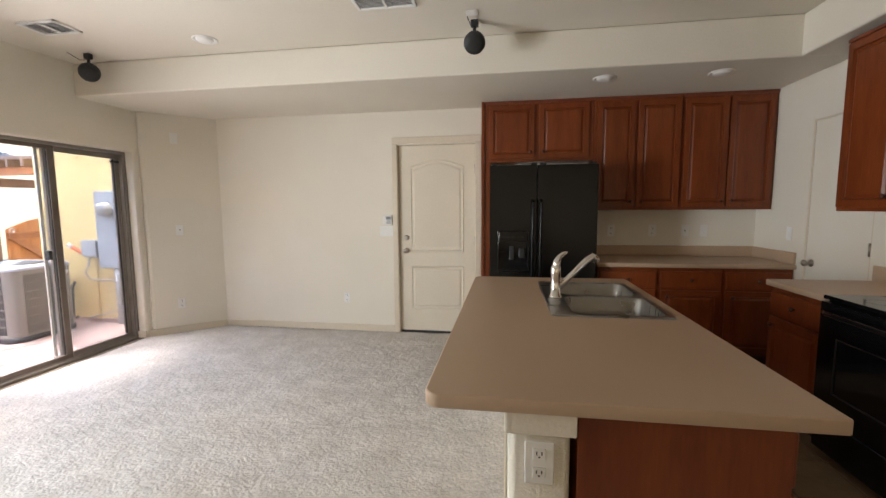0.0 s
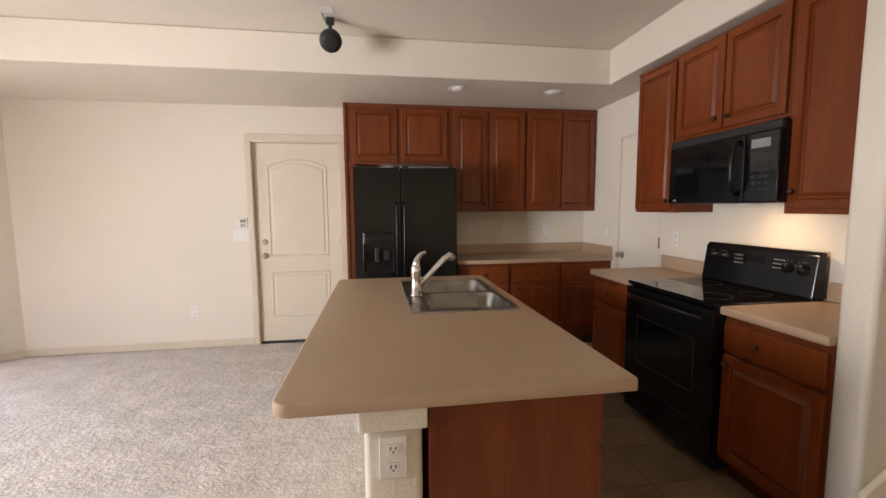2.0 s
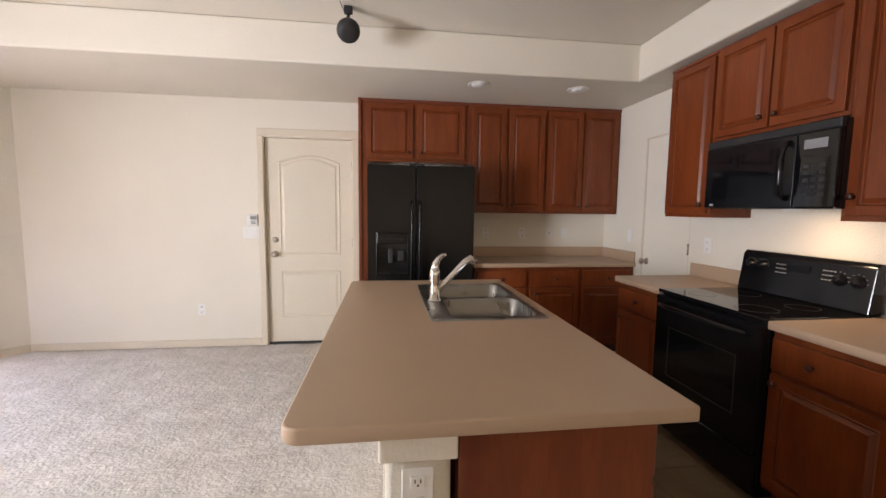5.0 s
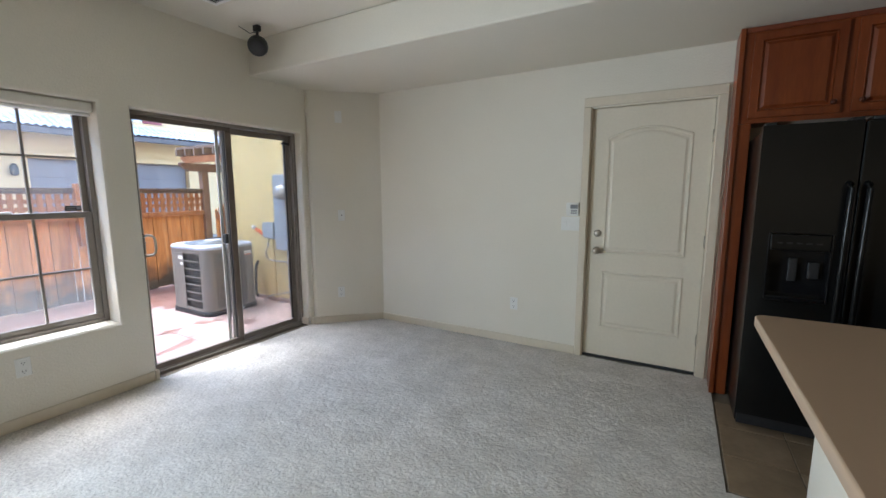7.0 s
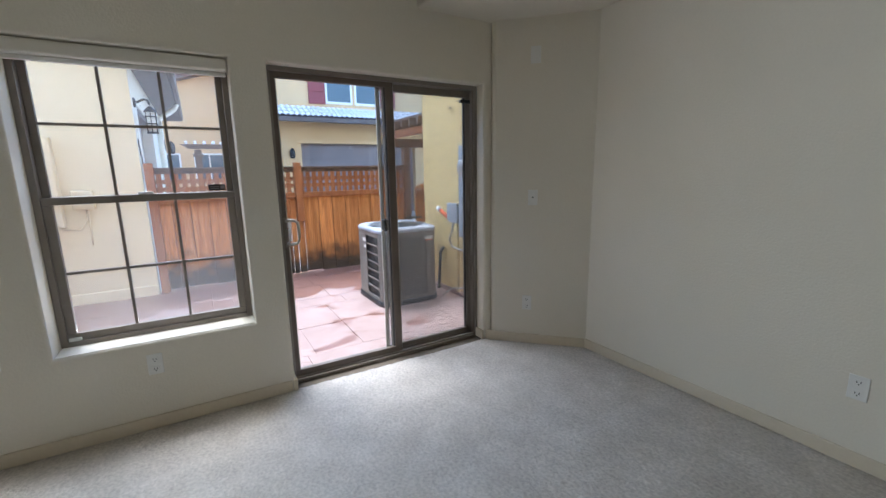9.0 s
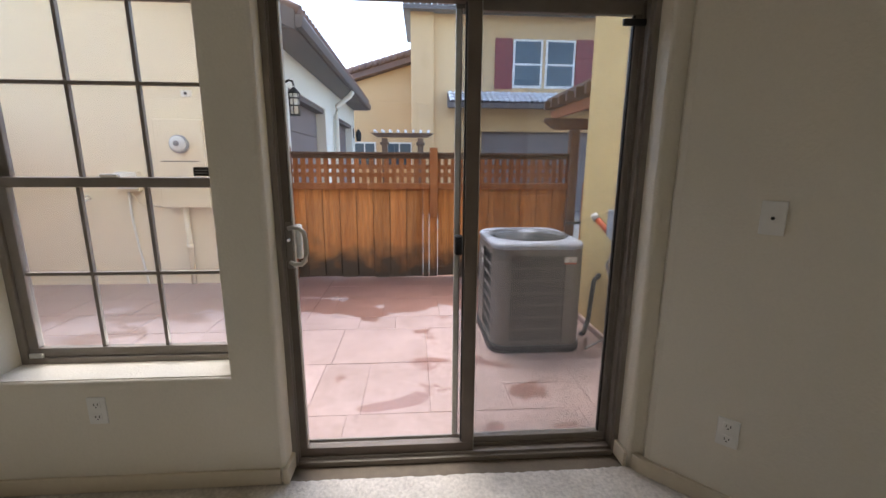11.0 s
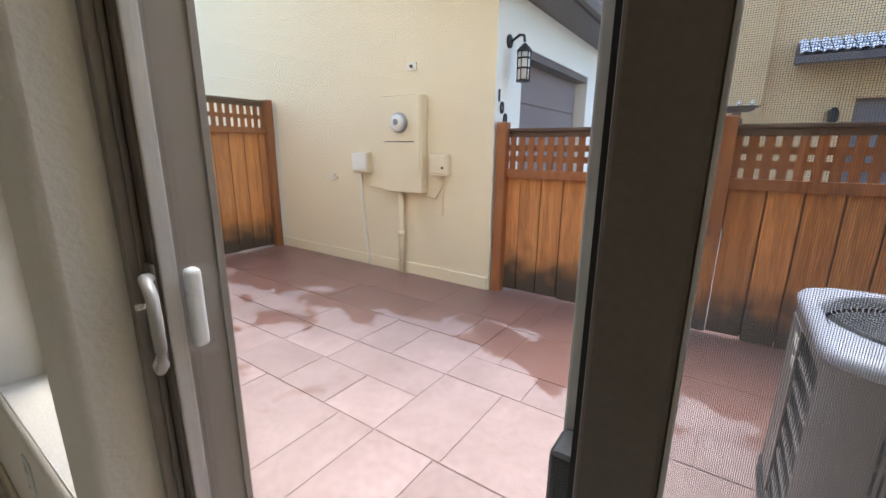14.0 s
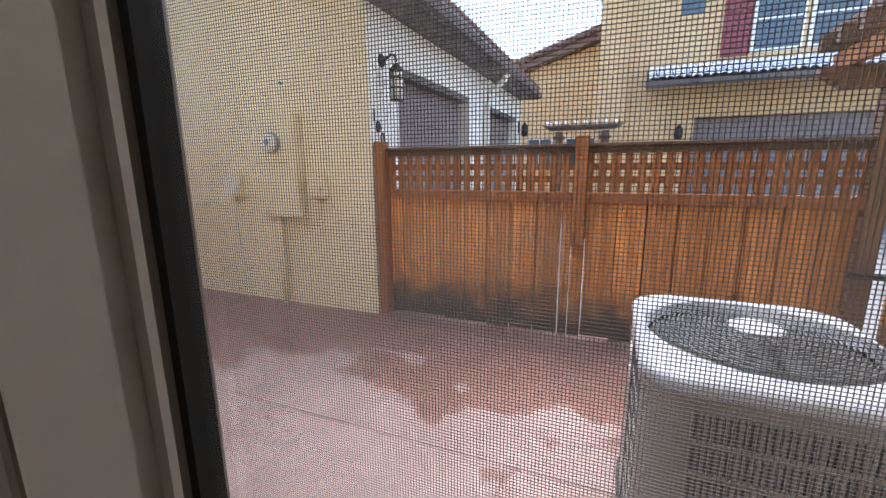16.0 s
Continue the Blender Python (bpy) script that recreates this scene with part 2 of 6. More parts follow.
def stained_wood():
    """Fence boards: redwood with dark damp stains of ragged height at the foot."""
    m = mat("fence_board", (0.40, 0.145, 0.040), (0.62, 0.27, 0.085), 2.0, 0.7, bump=0.0015, bump_scale=11, stretch=(9, 9, 0.6), fine=0.3, vary=0.22)
    n, l = m.node_tree.nodes, m.node_tree.links
    b = n["Principled BSDF"]
    src = b.inputs["Base Color"].links[0].from_socket
    geo = n.new("ShaderNodeNewGeometry")
    sep = n.new("ShaderNodeSeparateXYZ")
    l.new(geo.outputs["Position"], sep.inputs[0])
    nz = n.new("ShaderNodeTexNoise")
    nz.inputs["Scale"].default_value, nz.inputs["Detail"].default_value = 6, 4
    l.new(geo.outputs["Position"], nz.inputs["Vector"])
    ma = n.new("ShaderNodeMath")
    ma.operation = "MULTIPLY_ADD"
    ma.inputs[1].default_value, ma.inputs[2].default_value = -0.55, 0.0
    l.new(nz.outputs["Fac"], ma.inputs[0])
    ad = n.new("ShaderNodeMath")
    l.new(sep.outputs[2], ad.inputs[0])
    l.new(ma.outputs[0], ad.inputs[1])
    mr = n.new("ShaderNodeMapRange")
    mr.inputs["From Min"].default_value, mr.inputs["From Max"].default_value = -0.14, 0.16
    mr.inputs["To Min"].default_value, mr.inputs["To Max"].default_value = 0.97, 0.0
    l.new(ad.outputs[0], mr.inputs["Value"])
    mx = n.new("ShaderNodeMix")
    mx.data_type = "RGBA"
    l.new(mr.outputs[0], mx.inputs[0])
    l.new(src, mx.inputs[6])
    mx.inputs[7].default_value = (0.05, 0.04, 0.03, 1)
    l.new(mx.outputs[2], b.inputs["Base Color"])
    return m


def wet_stone():
    """Pink stamped concrete with darker, smoother damp patches of their own ragged shape."""
    m = mat("patio_stone", (0.34, 0.236, 0.212), (0.43, 0.308, 0.282), 3.0, 0.75, bump=0.0025, bump_scale=28, fine=0.1, vary=0.07)
    n, l = m.node_tree.nodes, m.node_tree.links
    b = n["Principled BSDF"]
    src = b.inputs["Base Color"].links[0].from_socket
    geo = n.new("ShaderNodeNewGeometry")
    mp = n.new("ShaderNodeMapping")
    mp.inputs["Scale"].default_value = (1.0, 0.8, 1.0)
    mp.inputs["Location"].default_value = (0.3, 1.7, 0)
    l.new(geo.outputs["Position"], mp.inputs["Vector"])
    nz = n.new("ShaderNodeTexNoise")
    nz.inputs["Scale"].default_value, nz.inputs["Detail"].default_value, nz.inputs["Distortion"].default_value = 2.6, 5, 0.5
    l.new(mp.outputs[0], nz.inputs["Vector"])
    rp = n.new("ShaderNodeValToRGB")
    rp.color_ramp.elements[0].position, rp.color_ramp.elements[1].position = 0.50, 0.53
    sx = n.new("ShaderNodeSeparateXYZ")
    l.new(geo.outputs["Position"], sx.inputs[0])
    lean = n.new("ShaderNodeMapRange")
    lean.inputs["From Min"].default_value, lean.inputs["From Max"].default_value = -6.45, -5.62
    lean.inputs["To Min"].default_value, lean.inputs["To Max"].default_value = 0.24, -0.13
    l.new(sx.outputs[0], lean.inputs["Value"])
    corner = n.new("ShaderNodeMapRange")
    corner.inputs["From Min"].default_value, corner.inputs["From Max"].default_value = 3.1, 4.0
    corner.inputs["To Min"].default_value, corner.inputs["To Max"].default_value = 0.0, 0.08
    l.new(sx.outputs[1], corner.inputs["Value"])
    foot = n.new("ShaderNodeMapRange")
    foot.inputs["From Min"].default_value, foot.inputs["From Max"].default_value = 0.4, 1.7
    foot.inputs["To Min"].default_value, foot.inputs["To Max"].default_value = 0.13, 0.0
    l.new(sx.outputs[1], foot.inputs["Value"])
    spread = n.new("ShaderNodeMath")
    l.new(corner.outputs[0], spread.inputs[0])
    l.new(foot.outputs[0], spread.inputs[1])
    both = n.new("ShaderNodeMath")
    l.new(lean.outputs[0], both.inputs[0])
    l.new(spread.outputs[0], both.inputs[1])
    wet = n.new("ShaderNodeMath")
    l.new(nz.outputs["Fac"], wet.inputs[0])
    l.new(both.outputs[0], wet.inputs[1])
    l.new(wet.outputs[0], rp.inputs[0])
    mx = n.new("ShaderNodeMix")
    mx.data_type, mx.blend_type = "RGBA", "MULTIPLY"
    l.new(rp.outputs[0], mx.inputs[0])
    l.new(src, mx.inputs[6])
    mx.inputs[7].default_value = (0.64, 0.48, 0.43, 1)
    l.new(mx.outputs[2], b.inputs["Base Color"])
    mr = n.new("ShaderNodeMapRange")
    mr.inputs["To Min"].default_value, mr.inputs["To Max"].default_value = 0.72, 0.3
    l.new(rp.outputs[0], mr.inputs["Value"])
    l.new(mr.outputs[0], b.inputs["Roughness"])
    return m


BOARD = stained_wood()
STONE = wet_stone()


# ---- building helpers ----
def cube(bm, x0, x1, y0, y1, z0, z1, bev=0.0, seg=2):
    vs = [bm.verts.new((x, y, z)) for x in (x0, x1) for y in (y0, y1) for z in (z0, z1)]
    fs = [bm.faces.new([vs[i] for i in q]) for q in ((0, 1, 3, 2), (4, 6, 7, 5), (0, 4, 5, 1), (2, 3, 7, 6), (0, 2, 6, 4), (1, 5, 7, 3))]
    bmesh.ops.recalc_face_normals(bm, faces=fs)
    if bev:
        es = {e for f in fs for e in f.edges}
        bmesh.ops.bevel(bm, geom=list(es), offset=bev, segments=seg, profile=0.5, affect="EDGES", clamp_overlap=True)
    return bm


def box(*a, **k):
    return cube(bmesh.new(), *a, **k)


def rod(bm, p0, p1, r0, r1=None, seg=16):
    p0, p1 = Vector(p0), Vector(p1)
    r1 = r0 if r1 is None else r1
    q = (p1 - p0).to_track_quat("Z", "Y").to_matrix()
    rings = []
    for p, r in ((p0, r0), (p1, r1)):
        rings.append([bm.verts.new(p + q @ Vector((r * math.cos(a), r * math.sin(a), 0))) for a in (2 * math.pi * k / seg for k in range(seg))])
    for k in range(seg):
        f = bm.faces.new((rings[0][k], rings[0][(k + 1) % seg], rings[1][(k + 1) % seg], rings[1][k]))
        f.smooth = True
    bm.faces.new(rings[0][::-1])
    bm.faces.new(rings[1])
    return bm


def tube(bm, pts, r, seg=12):
    """A round bar swept along pts."""
    pts = [Vector(p) for p in pts]
    rings = []
    up = Vector((0.13, 0.21, 0.97))
    for k, p in enumerate(pts):
        d = (pts[min(k + 1, len(pts) - 1)] - pts[max(k - 1, 0)]).normalized()
        a = d.cross(up)
        if a.length < 0.1:
            a = d.cross(Vector((1, 0, 0)))
        a.normalize()
        b = d.cross(a).normalized()
        rr = r[k] if isinstance(r, (list, tuple)) else r
        rings.append([bm.verts.new(p + rr * (math.cos(t) * a + math.sin(t) * b)) for t in (2 * math.pi * i / seg for i in range(seg))])
    for r0, r1 in zip(rings, rings[1:]):
        for i in range(seg):
            bm.faces.new((r0[i], r0[(i + 1) % seg], r1[(i + 1) % seg], r1[i])).smooth = True
    bm.faces.new(rings[0][::-1])
    bm.faces.new(rings[-1])
    bmesh.ops.recalc_face_normals(bm, faces=bm.faces)
    return bm


def lathe(bm, origin, axis, profile, seg=24):
    """Turn (radius, height) pairs round an axis through origin."""
    q = Vector(axis).to_track_quat("Z", "Y").to_matrix()
    o = Vector(origin)
    rings = []
    for r, h in profile:
        rings.append([bm.verts.new(o + q @ Vector((r * math.cos(t), r * math.sin(t), h))) for t in (2 * math.pi * i / seg for i in range(seg))])
    for r0, r1 in zip(rings, rings[1:]):
        for i in range(seg):
            bm.faces.new((r0[i], r0[(i + 1) % seg], r1[(i + 1) % seg], r1[i])).smooth = True
    bm.faces.new(rings[0][::-1])
    bm.faces.new(rings[-1])
    bmesh.ops.recalc_face_normals(bm, faces=bm.faces)
    return bm


def prism(bm, pts, d, bev=0.0):
    """A flat polygon pushed along d."""
    d = Vector(d)
    a = [bm.verts.new(p) for p in pts]
    b = [bm.verts.new(Vector(p) + d) for p in pts]
    fs = [bm.faces.new(a), bm.faces.new(b[::-1])]
    for i in range(len(pts)):
        fs.append(bm.faces.new((a[i], b[i], b[(i + 1) % len(pts)], a[(i + 1) % len(pts)])))
    bmesh.ops.recalc_face_normals(bm, faces=fs)
    if bev:
        bmesh.ops.bevel(bm, geom=list({e for f in fs for e in f.edges}), offset=bev, segments=2, profile=0.5, affect="EDGES", clamp_overlap=True)
    return bm


def finish(name, bm, material):
    me = bpy.data.meshes.new(name)
    bm.to_mesh(me)
    bm.free()
    me.materials.append(material)
    return new(name, me)


def thing(name, at, label, category, group=""):
    """An Empty at the thing's base, to carry its parts."""
    e = new(name)
    e.empty_display_size = 0.1
    e.location = at
    return tagged(e, label, category, group)


def part(name, bm, material, parent, label=""):
    ob = finish(name, bm, material)
    ob.parent = parent
    if parent.type == "EMPTY":
        ob.matrix_parent_inverse = Matrix.Translation(-Vector(parent.location))
    return tagged(ob, label)


def solo(name, bm, material, label, category, group=""):
    return tagged(finish(name, bm, material), label, category, group)


def structure(name, bm, material, label="", category=""):
    return tagged(finish(name, bm, material), label, category, kind="structure")


def wall_grid(u, z, holes, c_in, c_out, axis, bev=0.018):
    """A wall with openings: cells between the breaks u and z, less the holes (u0, u1, z0, z1); rounded reveals on the c_in side."""
    bm = bmesh.new()
    P = (lambda c, a, h: (c, a, h)) if axis == "x" else (lambda c, a, h: (a, c, h))
    V = {}

    def v(c, i, k):
        if (c, i, k) not in V:
            V[c, i, k] = bm.verts.new(P(c, u[i], z[k]))
        return V[c, i, k]

    def solid(i, k):
        if not (0 <= i < len(u) - 1 and 0 <= k < len(z) - 1):
            return False
        a, h = (u[i] + u[i + 1]) / 2, (z[k] + z[k + 1]) / 2
        return not any(q[0] < a < q[1] and q[2] < h < q[3] for q in holes)

    rim = []
    for i in range(len(u) - 1):
        for k in range(len(z) - 1):
            if not solid(i, k):
                continue
            for c in (c_in, c_out):
                bm.faces.new((v(c, i, k), v(c, i + 1, k), v(c, i + 1, k + 1), v(c, i, k + 1)))
            for (a, b), (di, dk) in ((((i, k), (i, k + 1)), (-1, 0)), (((i + 1, k), (i + 1, k + 1)), (1, 0)), (((i, k), (i + 1, k)), (0, -1)), (((i, k + 1), (i + 1, k + 1)), (0, 1))):
                if not solid(i + di, k + dk):
                    bm.faces.new((v(c_in, *a), v(c_in, *b), v(c_out, *b), v(c_out, *a)))
                    inside = 0 <= i + di < len(u) - 1 and 0 <= k + dk < len(z) - 1
                    if inside:
                        rim.append((a, b))
    bmesh.ops.recalc_face_normals(bm, faces=bm.faces)
    if bev:
        es = [e for a, b in rim for e in [bm.edges.get((v(c_in, *a), v(c_in, *b)))] if e]
        res = bmesh.ops.bevel(bm, geom=es, offset=bev, segments=4, profile=0.5, affect="EDGES")
        for f in res["faces"]:
            f.smooth = True
    return bm


def fmat(facing, x, y, z):
    """Local (across, up, out) to the world for a front that faces -y, -x or +x."""
    cols = {"-y": ((1, 0, 0), (0, 0, 1), (0, -1, 0)), "-x": ((0, -1, 0), (0, 0, 1), (-1, 0, 0)), "+x": ((0, 1, 0), (0, 0, 1), (1, 0, 0)),
            "+y": ((-1, 0, 0), (0, 0, 1), (0, 1, 0))}[facing]
    m = Matrix(cols).transposed().to_4x4()
    m.translation = (x, y, z)
    return m


def placed(bm, m):
    bm.transform(m)
    return bm


def panel_door(w, h, t=0.02, stile=0.055):
    """A door slab with a moulded groove and a raised middle, in local (across, up, out)."""
    bm = box(0, w, 0, h, 0, t, bev=0.003)
    bm.faces.ensure_lookup_table()
    f = max(bm.faces, key=lambda q: q.calc_area() if q.normal.z > 0.9 else 0)
    for th, dp in ((stile, 0.0), (0.005, 0.004), (0.007, -0.014), (0.010, 0.0), (0.026, 0.011)):
        bmesh.ops.inset_individual(bm, faces=[f], thickness=th, depth=dp)
    return bm


def knob(parent, facing, x, y, z, material=None):
    n = Vector({"-y": (0, -1, 0), "-x": (-1, 0, 0), "+x": (1, 0, 0)}[facing])
    bm = lathe(bmesh.new(), (x, y, z), n, [(0.007, -0.002), (0.006, 0.010), (0.015, 0.018), (0.016, 0.024), (0.010, 0.030), (0.002, 0.031)], 16)
    return part("knob", bm, material or DARKWOOD, parent)


def rrect(x0, x1, y0, y1, r, n=6, east=None):
    """Points round a rectangle with rounded corners; east: another radius for its east corners."""
    pts = []
    e = r if east is None else east
    for cx, cy, a0, r in ((x1 - e, y1 - e, 0, e), (x0 + r, y1 - r, 90, r), (x0 + r, y0 + r, 180, r), (x1 - e, y0 + e, 270, e)):
        for k in range(n + 1):
            a = radians(a0 + 90 * k / n)
            pts.append((cx + r * math.cos(a), cy + r * math.sin(a)))
    return pts


def loop(bm, pts, z):
    return [bm.verts.new((x, y, z)) for x, y in pts]


def bridge(bm, a, b, smooth=False):
    for i in range(len(a)):
        bm.faces.new((a[i], a[(i + 1) % len(a)], b[(i + 1) % len(b)], b[i])).smooth = smooth


def fill(bm, *loops):
    es = []
    for lp in loops:
        for i in range(len(lp)):
            a, b = lp[i], lp[(i + 1) % len(lp)]
            es.append(bm.edges.get((a, b)) or bm.edges.new((a, b)))
    bmesh.ops.triangle_fill(bm, use_beauty=True, edges=es)


def worktop(x0, x1, y0, y1, z0, z1, r=0.012, hole=None):
    """A laminate top with a rounded front edge and an optional cut-out."""
    bm = bmesh.new()
    rings = [loop(bm, rrect(x0 + i, x1 - i, y0 + i, y1 - i, max(r - i, 0.002), east=max(0.012 - i, 0.002)), z) for i, z in ((0.006, z1), (0.0015, z1 - 0.002), (0, z1 - 0.006), (0, z0 + 0.003), (0.003, z0))]
    for a, b in zip(rings, rings[1:]):
        bridge(bm, a, b, True)
    if hole:
        h1, h0 = loop(bm, rrect(*hole, 0.03), z1), loop(bm, rrect(*hole, 0.03), z0)
        bridge(bm, h1, h0)
        fill(bm, rings[0], h1)
        fill(bm, rings[-1], h0)
    else:
        bm.faces.new(rings[0])
        bm.faces.new(rings[-1][::-1])
    bmesh.ops.recalc_face_normals(bm, faces=bm.faces)
    return bm


# ---- structure ----
XL, XLO, YB, XR, ZC, ZS, YS, XS = -3.77, -3.99, 4.91, 2.58, 2.745, 2.454, 3.79, 2.20
W1 = (1.69, 2.625, 0.497, 2.027)
W2 = (0.57, 1.50, 0.497, 2.027)
SD = (2.82, 4.34, 0.0, 2.025)

structure("wall_west", wall_grid([-2.6, 0.57, 1.50, 1.69, 2.625, 2.82, 4.34, 4.41], [0, 0.497, 2.026, ZC], [W1, W2, (2.82, 4.34, -1, 2.026)], XL, XLO, "x"), PAINT)
structure("wall_angled", prism(bmesh.new(), [(-3.715, 4.41, 0), (-3.2, 4.91, 0), (-3.2, 5.05, 0), (-3.99, 5.05, 0), (-3.99, 4.41, 0), (-3.77, 4.412, 0), (-3.74, 4.40, 0)], (0, 0, ZC)), PAINT)
structure("wall_north", wall_grid([-3.2, -1.03, -0.17, 2.72], [0, 2.10, ZC], [(-1.03, -0.17, -1, 2.10)], YB, YB + 0.14, "y", 0), PAINT)
structure("wall_east", wall_grid([1.59, 3.58, 4.21, YB], [0, 2.09, ZC], [(3.58, 4.21, -1, 2.09)], XR, XR + 0.12, "x", 0), PAINT)
# wing wall between kitchen and stairs, with rounded corners
bm = bmesh.new()
a = loop(bm, rrect(1.95, 4.2, 1.59, 1.71, 0.025), 0)
b = loop(bm, rrect(1.95, 4.2, 1.59, 1.71, 0.025), ZC)
bridge(bm, a, b, True)
bm.faces.new(b)
bm.faces.new(a[::-1])
structure("wall_wing", bm, PAINT)
structure("wall_south", wall_grid([XLO, -2.35, 3.45, 4.3], [0, 0.2, 2.3, ZC], [(-2.35, 3.45, 0.2, 2.3)], -2.6, -2.72, "y"), PAINT)
# unseen box added behind the south opening to keep sky light out
structure("wall_sky_block", box(XLO, 4.3, -3.6, -3.5, 0, ZC), PAINT)
structure("ceiling_sky_block", box(XLO, 4.3, -3.499, -2.721, ZC - 0.1, ZC), CEIL)
structure("floor_sky_block", box(XLO, 4.3, -3.499, -2.721, -0.1, 0.0), CARPET)
structure("wall_sky_block_west", box(XLO, XLO + 0.1, -3.499, -2.721, 0.001, ZC - 0.101), PAINT)
structure("wall_sky_block_east", box(4.2, 4.3, -3.499, -2.721, 0.001, ZC - 0.101), PAINT)
structure("wall_stair_end", box(4.2, 4.32, -2.6, 1.71, 0, ZC), PAINT)
structure("ceiling", box(XLO, 4.32, -2.72, 5.05, ZC, ZC + 0.25), CEIL)
structure("ceiling_soffit_north", box(XL - 0.02, XR, YS, YB, ZS, ZC - 0.002, bev=0.012), CEIL)
structure("ceiling_soffit_east", box(XS, XR, 1.70, YS + 0.013, ZS + 0.002, ZC - 0.003, bev=0.012), CEIL)

# floors
structure("floor", box(XLO + 0.02, 4.3, -2.6, 5.05, -0.12, -0.014), GROUT, "concrete slab floor under carpet and tile")
step = 0.0125
gx, gy = np.arange(XL - 0.005, 0.97, step), np.arange(-0.9, 4.915, step)
rng = np.random.default_rng(3)
h = np.zeros((len(gx), len(gy)))
for cell, amp in ((1, 0.0024), (2, 0.0024), (8, 0.002), (28, 0.004)):
    r = rng.random((len(gx) // cell + 3, len(gy) // cell + 3)) - 0.5
    fx, fy = np.arange(len(gx)) / cell, np.arange(len(gy)) / cell
    ix, iy = fx.astype(int), fy.astype(int)
    tx, ty = (fx - ix)[:, None], (fy - iy)[None, :]
    h += 2 * amp * ((r[ix][:, iy] * (1 - tx) + r[ix + 1][:, iy] * tx) * (1 - ty) + (r[ix][:, iy + 1] * (1 - tx) + r[ix + 1][:, iy + 1] * tx) * ty)
co = np.stack([np.repeat(gx, len(gy)), np.tile(gy, len(gx)), h.ravel() - 0.002], 1)
quads = []
for i in range(len(gx) - 1):
    for k in range(len(gy) - 1):
        x, y = gx[i] + step / 2, gy[k] + step / 2
        if (x > -0.07 and y > 3.52) or (0.17 < x and 1.55 < y):
            continue
        n0 = i * len(gy) + k
        quads.append((n0, n0 + len(gy), n0 + len(gy) + 1, n0 + 1))
nv = len(co)
flat = [(XL, -2.6), (4.2, -2.6), (4.2, -0.9), (XL, -0.9), (0.96, -0.9), (4.2, 1.55), (0.96, 1.55)]
co = np.vstack([co, [(x, y, -0.002) for x, y in flat]])
quads += [(nv, nv + 1, nv + 2, nv + 3), (nv + 4, nv + 2, nv + 5, nv + 6)]
me = bpy.data.meshes.new("carpet")
me.from_pydata(co.tolist(), [], quads)
me.polygons.foreach_set("use_smooth", [True] * len(me.polygons))
me.materials.append(CARPET)
tagged(new("floor_carpet", me), "beige cut-pile wall-to-wall carpet, worn and mottled", "carpet", kind="structure")

# baseboards
BASES = [(XL, XL + 0.014, -2.6, 2.80), (-3.2, -1.09, YB - 0.014, YB), (2.2, XR, 3.53, 3.58)]
for x0, x1, y0, y1 in BASES:
    structure("baseboard", box(x0, x1, y0, y1, 0, 0.075, bev=0.005), TRIM)
structure("baseboard", prism(bmesh.new(), [(-3.735, 4.365, 0), (-3.2, 4.893, 0), (-3.193, 4.91, 0), (-3.72, 4.41, 0), (-3.77, 4.39, 0), (-3.77, 4.355, 0)], (0, 0, 0.075), 0.004), TRIM)
structure("baseboard", box(XL - 0.11, XL - 0.001, 4.322, 4.339, 0, 0.075, bev=0.004), TRIM)
structure("baseboard", box(XL - 0.11, XL + 0.012, 2.806, 2.834, 0, 0.075, bev=0.004), TRIM)

# ---- front door ----
d1 = tagged(thing("door_1", (-0.6, 4.95, 0), "closed cream two-panel door with arched upper panel in cream casing", "door"), kind="structure")
DX0, DX1, DT = -1.022, -0.178, 2.092
bm = box(DX0, DX1, 4.945, 4.985, 0.018, DT, bev=0.002)
part("slab", bm, DOORP, d1)


def moulded_panel(x0, x1, z0, z1, arch, y):
    """A sunk moulding with a raised field; the top is a flat arch where arch > 0."""
    def outline(i):
        pts = [(x0 + i, z0 + i), (x1 - i, z0 + i), (x1 - i, z1 - i)]
        n = 14
        for k in range(1, n):
            u = k / n
            pts.append((x1 - i + (x0 - x1 + 2 * i) * u, z1 - i + arch * math.sin(math.pi * u)))
        pts.append((x0 + i, z1 - i))
        return pts
    bm = bmesh.new()
    rings = [[bm.verts.new((x, y + d, z)) for x, z in outline(i)] for i, d in ((0, 0.0005), (0.005, -0.006), (0.013, -0.006), (0.020, 0.0), (0.034, 0.0), (0.05, -0.006))]
    for p, q in zip(rings, rings[1:]):
        bridge(bm, p, q)
    bm.faces.new(rings[-1])
    bmesh.ops.recalc_face_normals(bm, faces=bm.faces)
    return bm


part("upper_panel", moulded_panel(-0.90, -0.30, 0.92, 1.86, 0.075, 4.9445), DOORP, d1)
part("lower_panel", moulded_panel(-0.90, -0.30, 0.27, 0.76, 0.0, 4.9445), DOORP, d1)
for nm, a in (("casing", (-1.088, -1.030, 0, 2.105)), ("casing", (-0.170, -0.108, 0, 2.105)), ("casing", (-1.088, -0.108, 2.106, 2.178))):
    part(nm, box(a[0], a[1], YB - 0.018, YB, a[2], a[3], bev=0.005), TRIM, d1)
for a in ((-1.030, -1.024, 0, 2.094), (-0.176, -0.170, 0, 2.094), (-1.030, -0.170, 2.094, 2.10)):
    part("jamb", box(a[0], a[1], YB, 5.04, a[2], a[3]), TRIM, d1)
part("threshold", box(-1.03, -0.17, 4.93, 5.02, 0, 0.016, bev=0.003), DARKPL, d1)
part("door_backing", box(-1.03, -0.17, 5.0, 5.04, 0, 2.10), DARKPL, d1)
